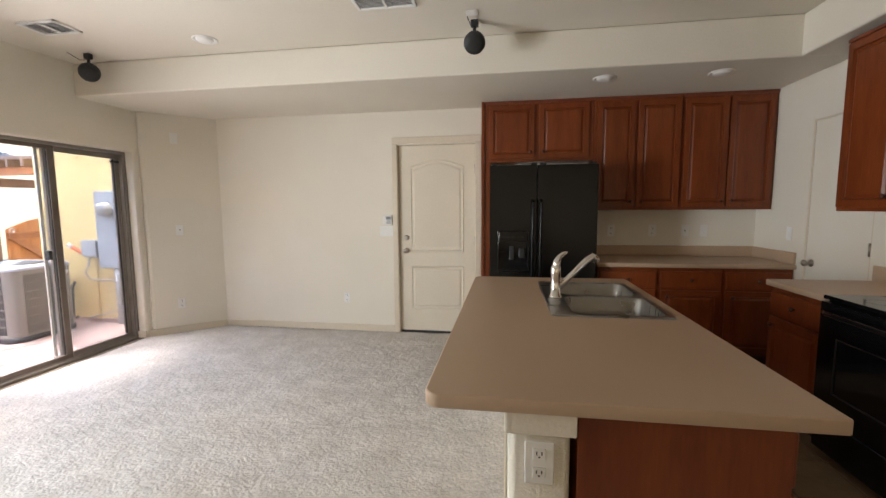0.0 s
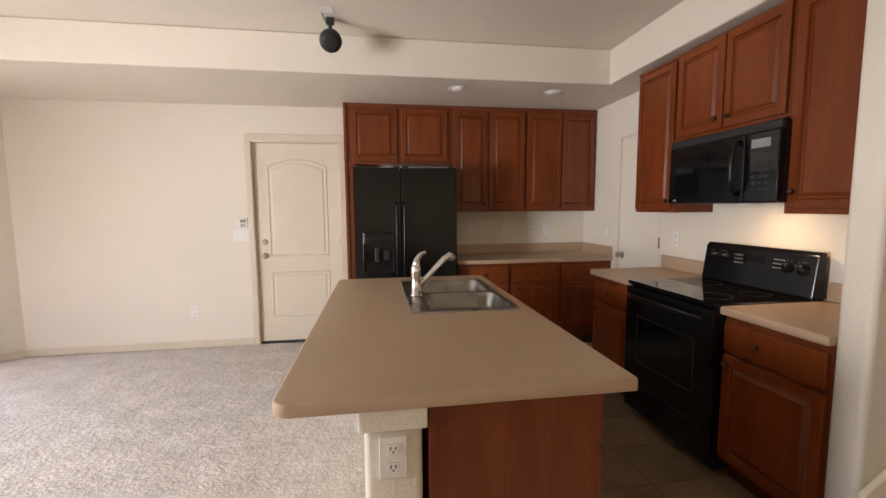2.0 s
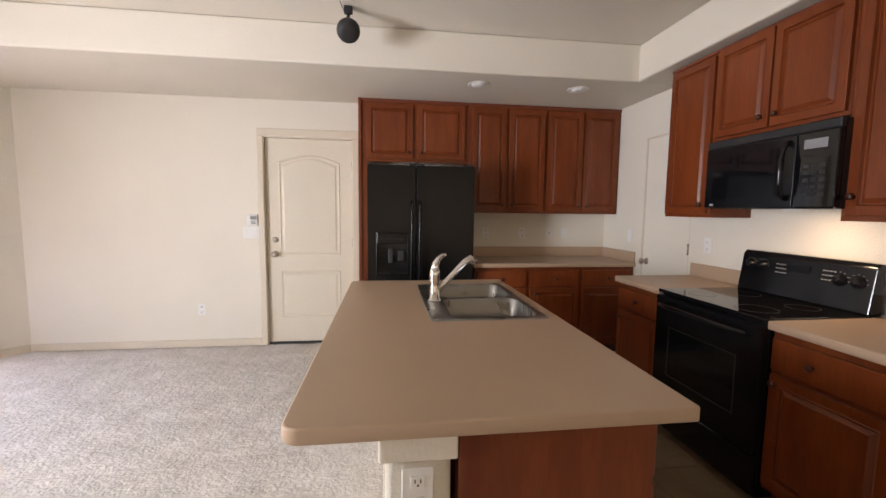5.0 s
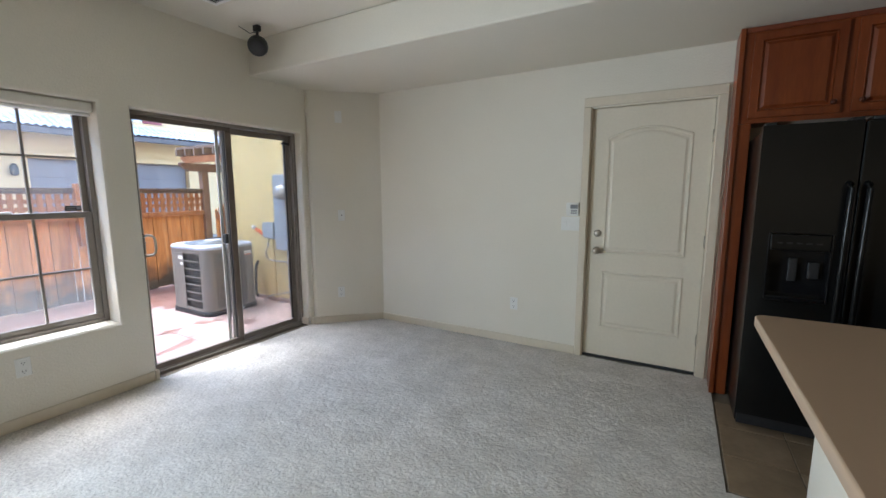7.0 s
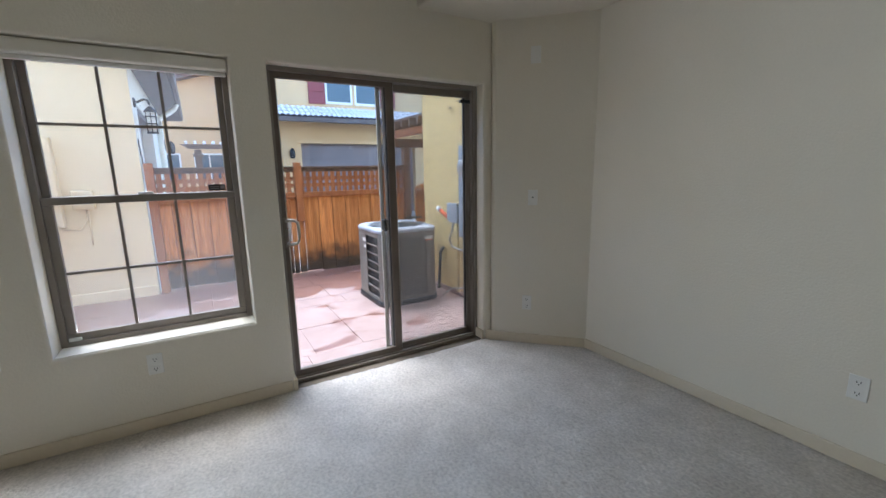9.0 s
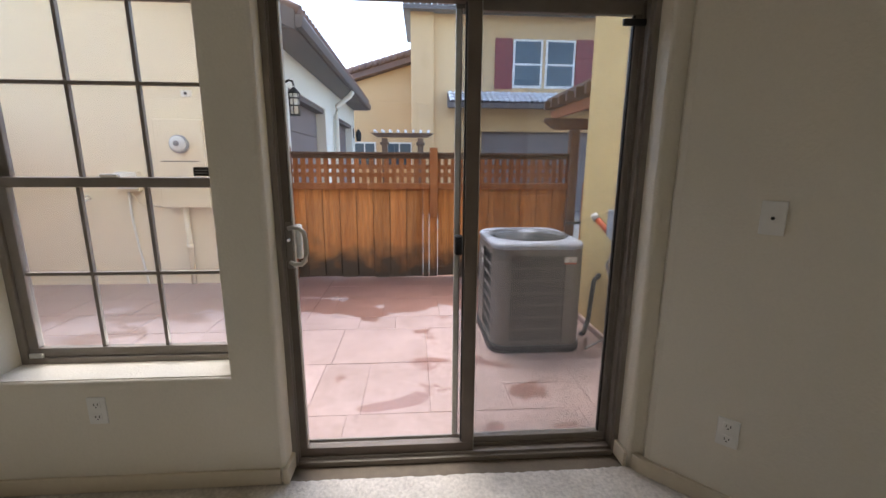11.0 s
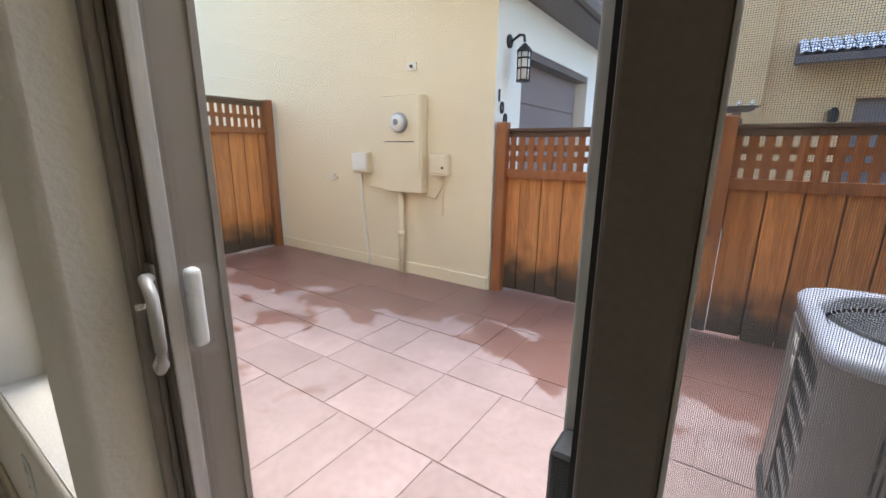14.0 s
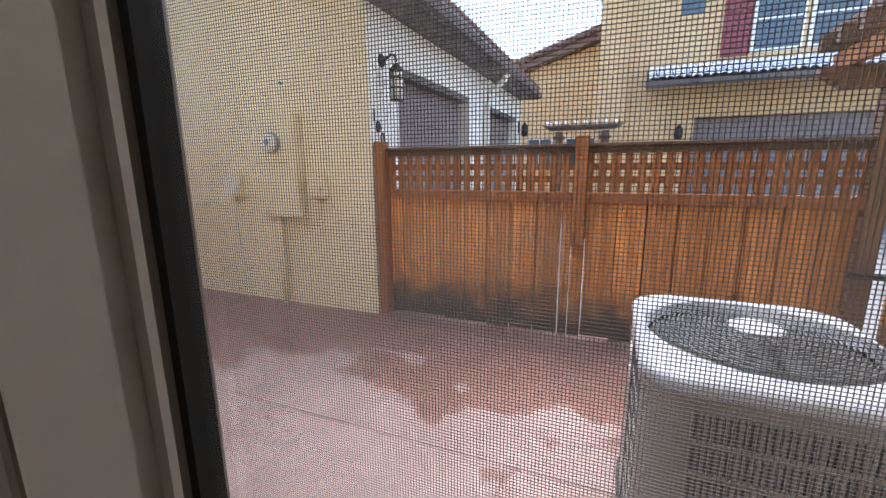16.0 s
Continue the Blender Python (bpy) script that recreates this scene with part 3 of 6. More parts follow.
for z in (1.83, 1.05, 0.28):
    part("hinge", rod(bmesh.new(), (-0.178, 4.938, z - 0.045), (-0.178, 4.938, z + 0.045), 0.007, seg=10), NICKEL, d1)
part("door_knob", lathe(bmesh.new(), (-0.945, 4.945, 0.935), (0, -1, 0), [(0.032, 0), (0.032, 0.006), (0.014, 0.012), (0.012, 0.032), (0.026, 0.042), (0.029, 0.055), (0.022, 0.066), (0.004, 0.07)]), NICKEL, d1, "satin nickel knob")
part("deadbolt", lathe(bmesh.new(), (-0.945, 4.945, 1.08), (0, -1, 0), [(0.03, 0), (0.03, 0.008), (0.024, 0.016), (0.004, 0.018)]), NICKEL, d1, "satin nickel deadbolt")

# pantry door in the east wall
d2 = tagged(thing("door_2", (2.6, 3.9, 0), "closed cream flush pantry door with round knob", "door"), kind="structure")
part("slab", box(XR + 0.008, XR + 0.04, 3.595, 4.195, 0.012, 2.075, bev=0.003), PAINT, d2)
part("casing", box(XR + 0.004, XR + 0.10, 3.58, 3.594, 0, 2.09), TRIM, d2)
part("casing", box(XR + 0.004, XR + 0.10, 4.196, 4.21, 0, 2.09), TRIM, d2)
part("casing", box(XR + 0.004, XR + 0.10, 3.594, 4.196, 2.076, 2.09), TRIM, d2)
part("door_backing", box(XR + 0.06, XR + 0.10, 3.594, 4.196, 0, 2.076), DARKPL, d2)
part("door_knob", lathe(bmesh.new(), (XR + 0.008, 4.13, 0.95), (-1, 0, 0), [(0.03, 0), (0.03, 0.006), (0.012, 0.012), (0.011, 0.035), (0.025, 0.044), (0.028, 0.056), (0.02, 0.066), (0.004, 0.07)]), NICKEL, d2, "satin nickel knob")
for z in (1.85, 1.11, 0.25):
    part("hinge", rod(bmesh.new(), (XR + 0.001, 3.594, z - 0.045), (XR + 0.001, 3.594, z + 0.045), 0.007, seg=10), NICKEL, d2)

# ---- windows ----
def sash(win, y0, y1, z0, z1, x0, x1, w, mat_frame, nm):
    s = part(nm, box(x0, x1, y0, y1, z0, z0 + w, bev=0.003), mat_frame, win)
    part("rail", box(x0, x1, y0, y1, z1 - w, z1, bev=0.003), mat_frame, s)
    part("stile", box(x0, x1, y0, y0 + w, z0 + w, z1 - w, bev=0.003), mat_frame, s)
    part("stile", box(x0, x1, y1 - w, y1, z0 + w, z1 - w, bev=0.003), mat_frame, s)
    xm = (x0 + x1) / 2
    p = part("pane", box(xm - 0.002, xm + 0.002, y0 + w, y1 - w, z0 + w, z1 - w), HAZY, s)
    p.visible_shadow = False
    for k in (1, 2):
        yy = y0 + w + (y1 - y0 - 2 * w) * k / 3
        part("muntin", box(xm - 0.009, xm + 0.009, yy - 0.007, yy + 0.007, z0 + w, z1 - w), mat_frame, s)
    zz = 0.895 if nm == "lower_sash" else 1.662
    part("muntin", box(xm - 0.0085, xm + 0.0085, y0 + w, y1 - w, zz - 0.007, zz + 0.007), mat_frame, s)
    return s


def window(name, q, label):
    y0, y1, z0, z1 = q
    win = tagged(thing(name, (-3.97, (y0 + y1) / 2, z0), label, "window"), kind="structure")
    f = 0.03
    for a in ((y0, y0 + f, z0, z1), (y1 - f, y1, z0, z1), (y0 + f, y1 - f, z0, z0 + f), (y0 + f, y1 - f, z1 - f, z1)):
        part("window_frame", box(-4.025, -3.935, *a, bev=0.003), ALU, win)
    zm = 1.278
    sash(win, y0 + f, y1 - f, zm - 0.015, z1 - f, -4.008, -3.983, 0.034, ALU, "upper_sash")
    sash(win, y0 + f, y1 - f, z0 + f, zm + 0.018, -3.98, -3.948, 0.04, ALU, "lower_sash")
    ym = (y0 + y1) / 2
    part("latch", box(-3.965, -3.943, ym - 0.035, ym + 0.035, zm + 0.018, zm + 0.032, bev=0.004), WHITEPL, win, "white plastic sash lock")
    part("tilt_latch", box(-3.947, -3.935, y0 + f + 0.005, y0 + f + 0.06, z0 + f, z0 + f + 0.02, bev=0.003), WHITEPL, win)
    part("window_sill", box(-3.948, XL - 0.02, y0 + 0.003, y1 - 0.003, z0 - 0.001, z0 + 0.004), PAINT, win)
    return win


window("window_1", W1, "bronze single-hung window with grids and cream roller shade")
window("window_2", W2, "bronze single-hung window with grids beside the other")
for q in (W1, W2):
    sh = thing("roller_shade", (-3.85, q[0] + 0.1, 1.93), "cream fabric roller shade rolled up at window head", "window shade", "roller shades")
    part("cassette", box(-3.892, -3.81, q[0] + 0.006, q[1] - 0.006, 1.955, 2.022, bev=0.012, seg=3), SHADE, sh)
    part("hem_bar", box(-3.868, -3.845, q[0] + 0.012, q[1] - 0.012, 1.932, 1.954, bev=0.005), WHITEPL, sh)
st = thing("window_sticker", (-3.991, 2.50, 1.30), "small black printed sticker on window glass", "sticker")
part("backing", box(-3.9925, -3.9915, 2.465, 2.555, 1.302, 1.338), RUBBER, st)
for k in range(2):
    part("printed_bar", box(-3.9914, -3.9910, 2.472, 2.522, 1.311 + 0.011 * k, 1.316 + 0.011 * k), GREYPL, st)
part("printed_mark", box(-3.9914, -3.9910, 2.528, 2.551, 1.311, 1.33), GREYPL, st)

# ---- sliding door ----
sd = tagged(thing("door_3", (-3.95, 3.58, 0), "bronze aluminium sliding glass patio door, closed, with insect screen", "sliding door"), kind="structure")
y0, y1, _, z1 = SD
for a in ((y0 - 0.001, y0 + 0.022, 0.0, z1), (y1 - 0.022, y1 + 0.001, 0.0, z1), (y0 + 0.022, y1 - 0.022, z1 - 0.028, z1), (y0 + 0.022, y1 - 0.022, -0.012, 0.014)):
    part("door_frame", box(-4.03, -3.865, *a, bev=0.003), ALU, sd)
for xx in (-4.015, -3.94, -3.885):
    part("track", box(xx - 0.004, xx + 0.004, y0 + 0.022, y1 - 0.022, 0.0135, 0.028), ALU, sd)
    part("jamb_rib", box(xx - 0.004, xx + 0.004, y1 - 0.034, y1 - 0.0215, 0.014, z1 - 0.028), ALU, sd)
    part("jamb_rib", box(xx - 0.004, xx + 0.004, y0 + 0.0215, y0 + 0.03, 0.014, z1 - 0.028), ALU, sd)


def leaf(nm, y0, y1, z0, z1, x0, x1, sl, sr, bot, top, m):
    s = part(nm, box(x0, x1, y0, y1, z0, z0 + bot, bev=0.003), m, sd)
    part("top_rail", box(x0, x1, y0, y1, z1 - top, z1, bev=0.003), m, s)
    part("stile", box(x0, x1, y0, y0 + sl, z0 + bot, z1 - top, bev=0.004), m, s)
    part("stile", box(x0, x1, y1 - sr, y1, z0 + bot, z1 - top, bev=0.004), m, s)
    xm = (x0 + x1) / 2
    p = part("pane", box(xm - 0.003, xm + 0.003, y0 + sl, y1 - sr, z0 + bot, z1 - top), PANE, s)
    p.visible_shadow = False
    for yy in (y0 + sl, y1 - sr - 0.006):
        part("gasket", box(xm - 0.007, xm + 0.007, yy, yy + 0.006, z0 + bot, z1 - top), RUBBER, s)
    return s


slide = leaf("sliding_leaf", 2.845, 3.648, 0.014, 1.999, -3.928, -3.892, 0.032, 0.056, 0.055, 0.036, ALU_SHADED)
fixed = leaf("fixed_leaf", 3.592, 4.318, 0.014, 1.999, -3.975, -3.945, 0.048, 0.035, 0.045, 0.05, ALU)
part("interlock", box(-3.9448, -3.9285, 3.612, 3.638, 0.02, 1.99), ALUL, sd)
# pale strip added where the stile's side catches the sky
part("lit_edge_strip", box(-3.924, -3.896, 2.8775, 2.884, 0.07, 1.96, bev=0.003), ALUL, sd, "pale aluminium strip, lit stile edge painted in")
# sheet added over the stile's north face; its paleness imitates light from outside
part("lit_edge_cover", box(-3.926, -3.894, 3.6482, 3.6505, 0.03, 1.98), ALUL, sd, "thin pale sheet, lit north edge painted in")
part("lit_edge_strip", box(-3.9445, -3.9405, 3.639, 3.647, 0.07, 1.94), ALUL, sd, "pale aluminium strip, lit stile edge painted in")
hd = part("handle_plate", box(-3.892, -3.884, 2.853, 2.880, 0.925, 1.12, bev=0.004), ALU, sd)
arc = [(-3.886, 2.868, 1.095), (-3.870, 2.890, 1.101), (-3.863, 2.918, 1.098), (-3.861, 2.935, 1.082), (-3.860, 2.940, 1.05), (-3.860, 2.940, 0.995), (-3.861, 2.935, 0.965), (-3.863, 2.918, 0.949), (-3.870, 2.890, 0.946), (-3.886, 2.868, 0.952)]
part("handle_grip", tube(bmesh.new(), arc, 0.0095, 10), ALUL, hd, "pale aluminium D-shaped grip")
part("thumb_latch", rod(bmesh.new(), (-3.884, 2.868, 1.05), (-3.858, 2.872, 1.05), 0.006, seg=8), CHROME, hd)
part("outer_handle", box(-3.955, -3.929, 2.878, 2.906, 0.955, 1.105, bev=0.01, seg=3), WHITEPL, sd, "white outer pull handle")
part("security_latch", box(-3.944, -3.925, 4.225, 4.318, 1.905, 1.93, bev=0.003), DARKPL, sd, "dark night latch")
scr = part("screen_frame", box(-3.997, -3.983, 3.555, 4.316, 0.029, 0.05), ALU, sd)
part("screen_rail", box(-3.997, -3.983, 3.555, 4.316, 1.965, 1.995), ALU, scr)
# paler than its twin: light from outdoors is put into the colour
part("screen_stile", box(-3.997, -3.983, 3.555, 3.577, 0.05, 1.965, bev=0.003), ALUL, scr)
part("screen_spline", box(-3.995, -3.982, 3.5775, 3.582, 0.05, 1.965), ALU, scr)
part("screen_stile", box(-3.997, -3.983, 4.286, 4.316, 0.05, 1.965, bev=0.003), ALU, scr)
part("screen_latch", box(-3.9825, -3.936, 3.556, 3.590, 0.962, 1.05, bev=0.009, seg=3), RUBBER, scr, "black plastic screen latch")
vs, fs = [], []
w, pitch = 0.00014, 0.0015


def strand(ya, yb, za, zb, x):
    n0 = len(vs)
    vs.extend(((x - w, ya, za), (x - w, yb, za), (x - w, yb, zb), (x - w, ya, zb), (x + w, ya, za), (x + w, yb, za), (x + w, yb, zb), (x + w, ya, zb)))
    fs.extend([tuple(n0 + i for i in q) for q in ((0, 3, 2, 1), (4, 5, 6, 7), (0, 1, 5, 4), (1, 2, 6, 5), (2, 3, 7, 6), (3, 0, 4, 7))])


for k in range(int((4.286 - 3.582) / pitch)):
    yy = 3.582 + pitch * (k + 0.5)
    strand(yy - w, yy + w, 0.05, 1.965, -3.9902)
for k in range(int((1.965 - 0.05) / pitch)):
    zz = 0.05 + pitch * (k + 0.5)
    strand(3.582, 4.286, zz - w, zz + w, -3.9898)
me = bpy.data.meshes.new("screen_mesh")
me.from_pydata(vs, [], fs)
me.materials.append(WIRE)
sm = new("screen_mesh", me)
sm.parent = scr
tagged(sm, "fine dark insect mesh", kind="stuff")

# ---- kitchen ----
def cabinet(name, x0, x1, y0, y1, z0, z1, facing, fronts, label, group="", toe=False, trim=0.0, carcass=0.0):
    """A cabinet with its fronts: (across, up, width, height, knob across, knob up), measured from its lower left corner as seen."""
    c = thing(name, ((x0 + x1) / 2, (y0 + y1) / 2, z0), label, "cabinet", group)
    zb = z0 + (0.10 if toe else 0)
    part("body", box(x0, x1, y0, y1, zb, carcass or z1, bev=0.002), CHERRY, c)
    if toe:
        i = 0.06
        t = {"-y": (x0, x1, y0 + i, y1), "-x": (x0 + i, x1, y0, y1), "+x": (x0, x1 - i, y0, y1)}[facing]
        part("toe_kick", box(*t, z0, zb), DARKWOOD, c)
    ox, oy = {"-y": (x0, y0), "-x": (x0, y1), "+x": (x1, y0)}[facing]
    for u, v, w, h, ku, kv in fronts:
        m = fmat(facing, ox, oy, z0) @ Matrix.Translation((u, v, 0.001))
        nm = "drawer_front" if h < 0.22 else "door"
        bm = box(0, w, 0, h, 0, 0.02, bev=0.004) if nm == "drawer_front" else panel_door(w, h)
        d = part(nm, placed(bm, m), CHERRY, c)
        if ku is not None:
            p = fmat(facing, ox, oy, z0) @ Vector((u + ku, v + kv, 0.021))
            knob(d, facing, *p)
    if trim:
        t = {"-y": (x0, x1, y0 - 0.012, y0), "-x": (x0 - 0.012, x0, y0, y1)}[facing]
        part("top_trim", box(*t, z1 - trim, z1, bev=0.003), CHERRY_H, c)
    return c


UG = "upper cabinets on the north wall"
YF = 4.672
cabinet("upper_cabinet", -0.062, 0.985, YF, YB - 0.002, 1.862, ZS - 0.003, "-y",
        [(0.045, 0.03, 0.445, 0.515, 0.405, 0.06), (0.535, 0.03, 0.465, 0.515, 0.04, 0.06)], "cherry wall cabinet with two raised-panel doors above refrigerator", UG, trim=0.03)
cabinet("upper_cabinet", 0.988, 1.775, YF, YB - 0.002, 1.378, ZS - 0.003, "-y",
        [(0.03, 0.03, 0.345, 0.99, 0.315, 0.05), (0.40, 0.03, 0.375, 0.99, 0.04, 0.05)], "tall cherry wall cabinet with two raised-panel doors", UG, trim=0.03)
cabinet("upper_cabinet", 1.778, XR - 0.002, YF, YB - 0.002, 1.378, ZS - 0.003, "-y",
        [(0.02, 0.03, 0.37, 0.99, 0.335, 0.05), (0.405, 0.03, 0.365, 0.99, 0.035, 0.05)], "tall cherry wall cabinet with two raised-panel doors", UG, trim=0.03)
solo("filler_strip", box(-0.0635, 0.006, YF - 0.002, YF + 0.02, 0.0, 1.860, bev=0.002), CHERRY, "narrow cherry filler strip beside the refrigerator", "cabinet panel")
solo("end_panel", box(-0.092, -0.064, YF - 0.02, YB - 0.002, 0.0, ZS - 0.003, bev=0.003), CHERRY, "tall cherry end panel beside the refrigerator", "cabinet panel")
LG = "base cabinets on the north wall"
for x0, x1 in ((0.985, 1.50), (1.502, 2.03), (2.032, 2.575)):
    w = x1 - x0
    cabinet("base_cabinet", x0, x1, 4.31, YB - 0.002, 0, 0.873, "-y",
            [(0.02, 0.69, w - 0.04, 0.15, w / 2 - 0.02, 0.075), (0.02, 0.13, w - 0.04, 0.54, 0.05, 0.49)], "cherry base cabinet with drawer and raised-panel door", LG, toe=True)
ct = thing("north_counter", (1.8, 4.6, 0.875), "tan laminate countertop with low backsplash against north wall", "countertop")
part("top", worktop(0.965, XR - 0.002, 4.27, YB - 0.002, 0.875, 0.914), LAMI, ct)
part("backsplash", box(0.965, XR - 0.022, YB - 0.022, YB - 0.002, 0.9145, 1.015, bev=0.003), LAMI, ct)
part("side_splash", box(XR - 0.021, XR - 0.002, 4.29, YB - 0.002, 0.9145, 1.015, bev=0.003), LAMI, ct)

# east run
EG = "base cabinets on the east wall"
XF = 1.965
cabinet("base_cabinet", XF, XR - 0.002, 2.992, 3.515, 0, 0.873, "-x",
        [(0.02, 0.69, 0.48, 0.15, 0.24, 0.075), (0.02, 0.13, 0.48, 0.54, 0.05, 0.49)], "cherry base cabinet with drawer and raised-panel door beside range", EG, toe=True)
cabinet("base_cabinet", XF, XR - 0.002, 1.712, 2.222, 0, 0.873, "-x",
        [(0.012, 0.69, 0.485, 0.15, 0.19, 0.075), (0.012, 0.13, 0.485, 0.54, 0.03, 0.50)], "cherry base cabinet with drawer and raised-panel door beside range", EG, toe=True)
for y0, y1 in ((2.990, 3.53), (1.712, 2.226)):
    c = thing("east_counter", (2.2, y0 + 0.2, 0.875), "short tan laminate countertop with backsplash beside the black range", "countertop", "east countertops")
    part("top", worktop(1.925, XR - 0.002, y0, y1, 0.875, 0.914), LAMI, c)
    part("backsplash", box(XR - 0.022, XR - 0.002, y0 + 0.003, y1 - 0.003, 0.9145, 1.015, bev=0.003), LAMI, c)
EU = "upper cabinets on the east wall"
XU = 2.272
cabinet("upper_cabinet", XU, XR - 0.002, 3.032, 3.468, 1.376, 2.434, "-x", [(0.02, 0.025, 0.40, 1.0, 0.36, 0.06)], "cherry wall cabinet with one tall raised-panel door", EU, trim=0.02)
cabinet("upper_cabinet", XU, XR - 0.002, 2.238, 3.030, 1.86, 2.434, "-x",
        [(0.012, 0.02, 0.375, 0.535, 0.335, 0.06), (0.40, 0.02, 0.38, 0.535, 0.04, 0.06)], "cherry wall cabinet with two short doors above microwave", EU, trim=0.02)
cabinet("upper_cabinet", XU, XR - 0.002, 1.712, 2.236, 1.376, 2.434, "-x", [(0.03, 0.025, 0.485, 1.0, 0.03, 0.085)], "cherry wall cabinet with one tall raised-panel door", EU, trim=0.02)

# refrigerator
rf = thing("refrigerator", (0.48, 4.5, 0), "black side-by-side refrigerator with ice and water dispenser", "refrigerator")
part("body", box(0.022, 0.942, 4.275, 4.86, 0.02, 1.765, bev=0.006), BLACKM, rf)
part("kick_grille", box(0.03, 0.934, 4.255, 4.274, 0.015, 0.095, bev=0.004), DARKPL, rf)
FZ = 4.196
dl = bmesh.new()
D0, D1, DZ0, DZ1 = 0.012, 0.424, 0.105, 1.785
for a in ((D0, D1, DZ0, 0.82), (D0, D1, 1.20, DZ1), (D0, 0.085, 0.82, 1.20), (0.365, D1, 0.82, 1.20)):
    cube(dl, a[0], a[1], FZ, 4.27, a[2], a[3])
bmesh.ops.remove_doubles(dl, verts=dl.verts, dist=0.0001)
dl = part("freezer_door", dl, BLACKM, rf)
part("dispenser_housing", box(0.085, 0.365, 4.245, 4.268, 0.82, 1.20), BLACK, dl)
part("dispenser_panel", box(0.095, 0.355, FZ - 0.008, 4.246, 1.105, 1.195, bev=0.006), BLACKM, dl, "glossy black dispenser controls")
for k in range(5):
    part("control_mark", box(0.125 + 0.042 * k, 0.15 + 0.042 * k, FZ - 0.0092, FZ - 0.0082, 1.142, 1.15), DARKPL, dl)
part("dispenser_rim", box(0.085, 0.096, FZ - 0.006, FZ + 0.03, 0.82, 1.20, bev=0.003), BLACK, dl)
part("dispenser_rim", box(0.354, 0.365, FZ - 0.006, FZ + 0.03, 0.82, 1.20, bev=0.003), BLACK, dl)
part("drip_tray", box(0.097, 0.353, FZ - 0.004, 4.245, 0.822, 0.845, bev=0.004), BLACK, dl)
part("paddle", box(0.19, 0.23, 4.222, 4.236, 0.93, 1.06, bev=0.005), DARKPL, dl)
part("paddle", box(0.275, 0.325, 4.222, 4.236, 0.95, 1.04, bev=0.005), DARKPL, dl)
dr = part("fridge_door", box(0.43, 0.95, FZ, 4.27, DZ0, DZ1, bev=0.012, seg=3), BLACKM, rf)
for par, x in ((dl, 0.392), (dr, 0.462)):
    pts = [(x, FZ + 0.002, 1.47), (x, FZ - 0.03, 1.462), (x, FZ - 0.042, 1.44), (x, FZ - 0.045, 1.1), (x, FZ - 0.042, 0.62), (x, FZ - 0.03, 0.60), (x, FZ + 0.002, 0.592)]
    part("handle", tube(bmesh.new(), pts, 0.014, 10), BLACKM, par)
for x in (0.05, 0.40, 0.48, 0.91):
    part("hinge_cover", box(x - 0.025, x + 0.025, 4.21, 4.30, 1.7855, 1.803, bev=0.005), DARKPL, rf)

# range
rg = thing("range", (2.2, 2.6, 0), "black glass-top electric range with oven window", "range")
RY0, RY1 = 2.230, 2.986
part("body", box(1.945, 2.56, RY0, RY1, 0.03, 0.895, bev=0.004), BLACK, rg)
part("cooktop", box(1.915, 2.50, RY0 - 0.002, RY1 + 0.002, 0.897, 0.920, bev=0.005), BLACKG, rg, "glossy black glass cooktop")
for bx, by, br in ((2.06, 2.42, 0.095), (2.06, 2.79, 0.075), (2.33, 2.42, 0.075), (2.33, 2.79, 0.095)):
    bm = bmesh.new()
    ring = [loop(bm, [(bx + r * math.cos(2 * math.pi * k / 32), by + r * math.sin(2 * math.pi * k / 32)) for k in range(32)], 0.9204) for r in (br, br - 0.004)]
    bridge(bm, *ring)
    part("burner_ring", bm, DARKPL, rg)
od = bmesh.new()
OZ0, OZ1 = 0.255, 0.885
for a in ((RY0 + 0.004, RY1 - 0.004, OZ0, 0.40), (RY0 + 0.004, RY1 - 0.004, 0.70, OZ1), (RY0 + 0.004, RY0 + 0.13, 0.40, 0.70), (RY1 - 0.13, RY1 - 0.004, 0.40, 0.70)):
    cube(od, 1.905, 1.944, *a)
bmesh.ops.remove_doubles(od, verts=od.verts, dist=0.0001)
od = part("oven_door", od, BLACK, rg)
part("oven_window", box(1.909, 1.93, RY0 + 0.13, RY1 - 0.13, 0.40, 0.70), BLACKG, od, "dark oven window glass")
for a in ((RY0 + 0.125, RY1 - 0.125, 0.395, 0.403), (RY0 + 0.125, RY1 - 0.125, 0.697, 0.705), (RY0 + 0.125, RY0 + 0.133, 0.403, 0.697), (RY1 - 0.133, RY1 - 0.125, 0.403, 0.697)):
    part("window_trim", box(1.9035, 1.9085, *a), DARKPL, od)
pts = [(1.904, RY0 + 0.07, 0.83), (1.875, RY0 + 0.075, 0.835), (1.862, RY0 + 0.11, 0.836)] + [(1.860 - 0.006 * math.sin(math.pi * k / 6), RY0 + 0.11 + 0.09 * k, 0.836) for k in range(1, 6)] + [(1.862, RY1 - 0.11, 0.836), (1.875, RY1 - 0.075, 0.835), (1.904, RY1 - 0.07, 0.83)]
part("oven_handle", tube(bmesh.new(), pts, 0.014, 12), BLACK, od)
part("storage_drawer", box(1.910, 1.944, RY0 + 0.004, RY1 - 0.004, 0.05, 0.245, bev=0.006), BLACK, rg)
for y in (RY0 + 0.05, RY1 - 0.05):
    part("foot", rod(bmesh.new(), (2.0, y, 0), (2.0, y, 0.032), 0.015, seg=10), DARKPL, rg)
bg = part("backguard", prism(bmesh.new(), [(2.475, RY0, 0.921), (2.555, RY0, 0.921), (2.555, RY0, 1.168), (2.525, RY0, 1.172), (2.505, RY0, 1.15)], (0, RY1 - RY0, 0), 0.006), BLACK, rg)
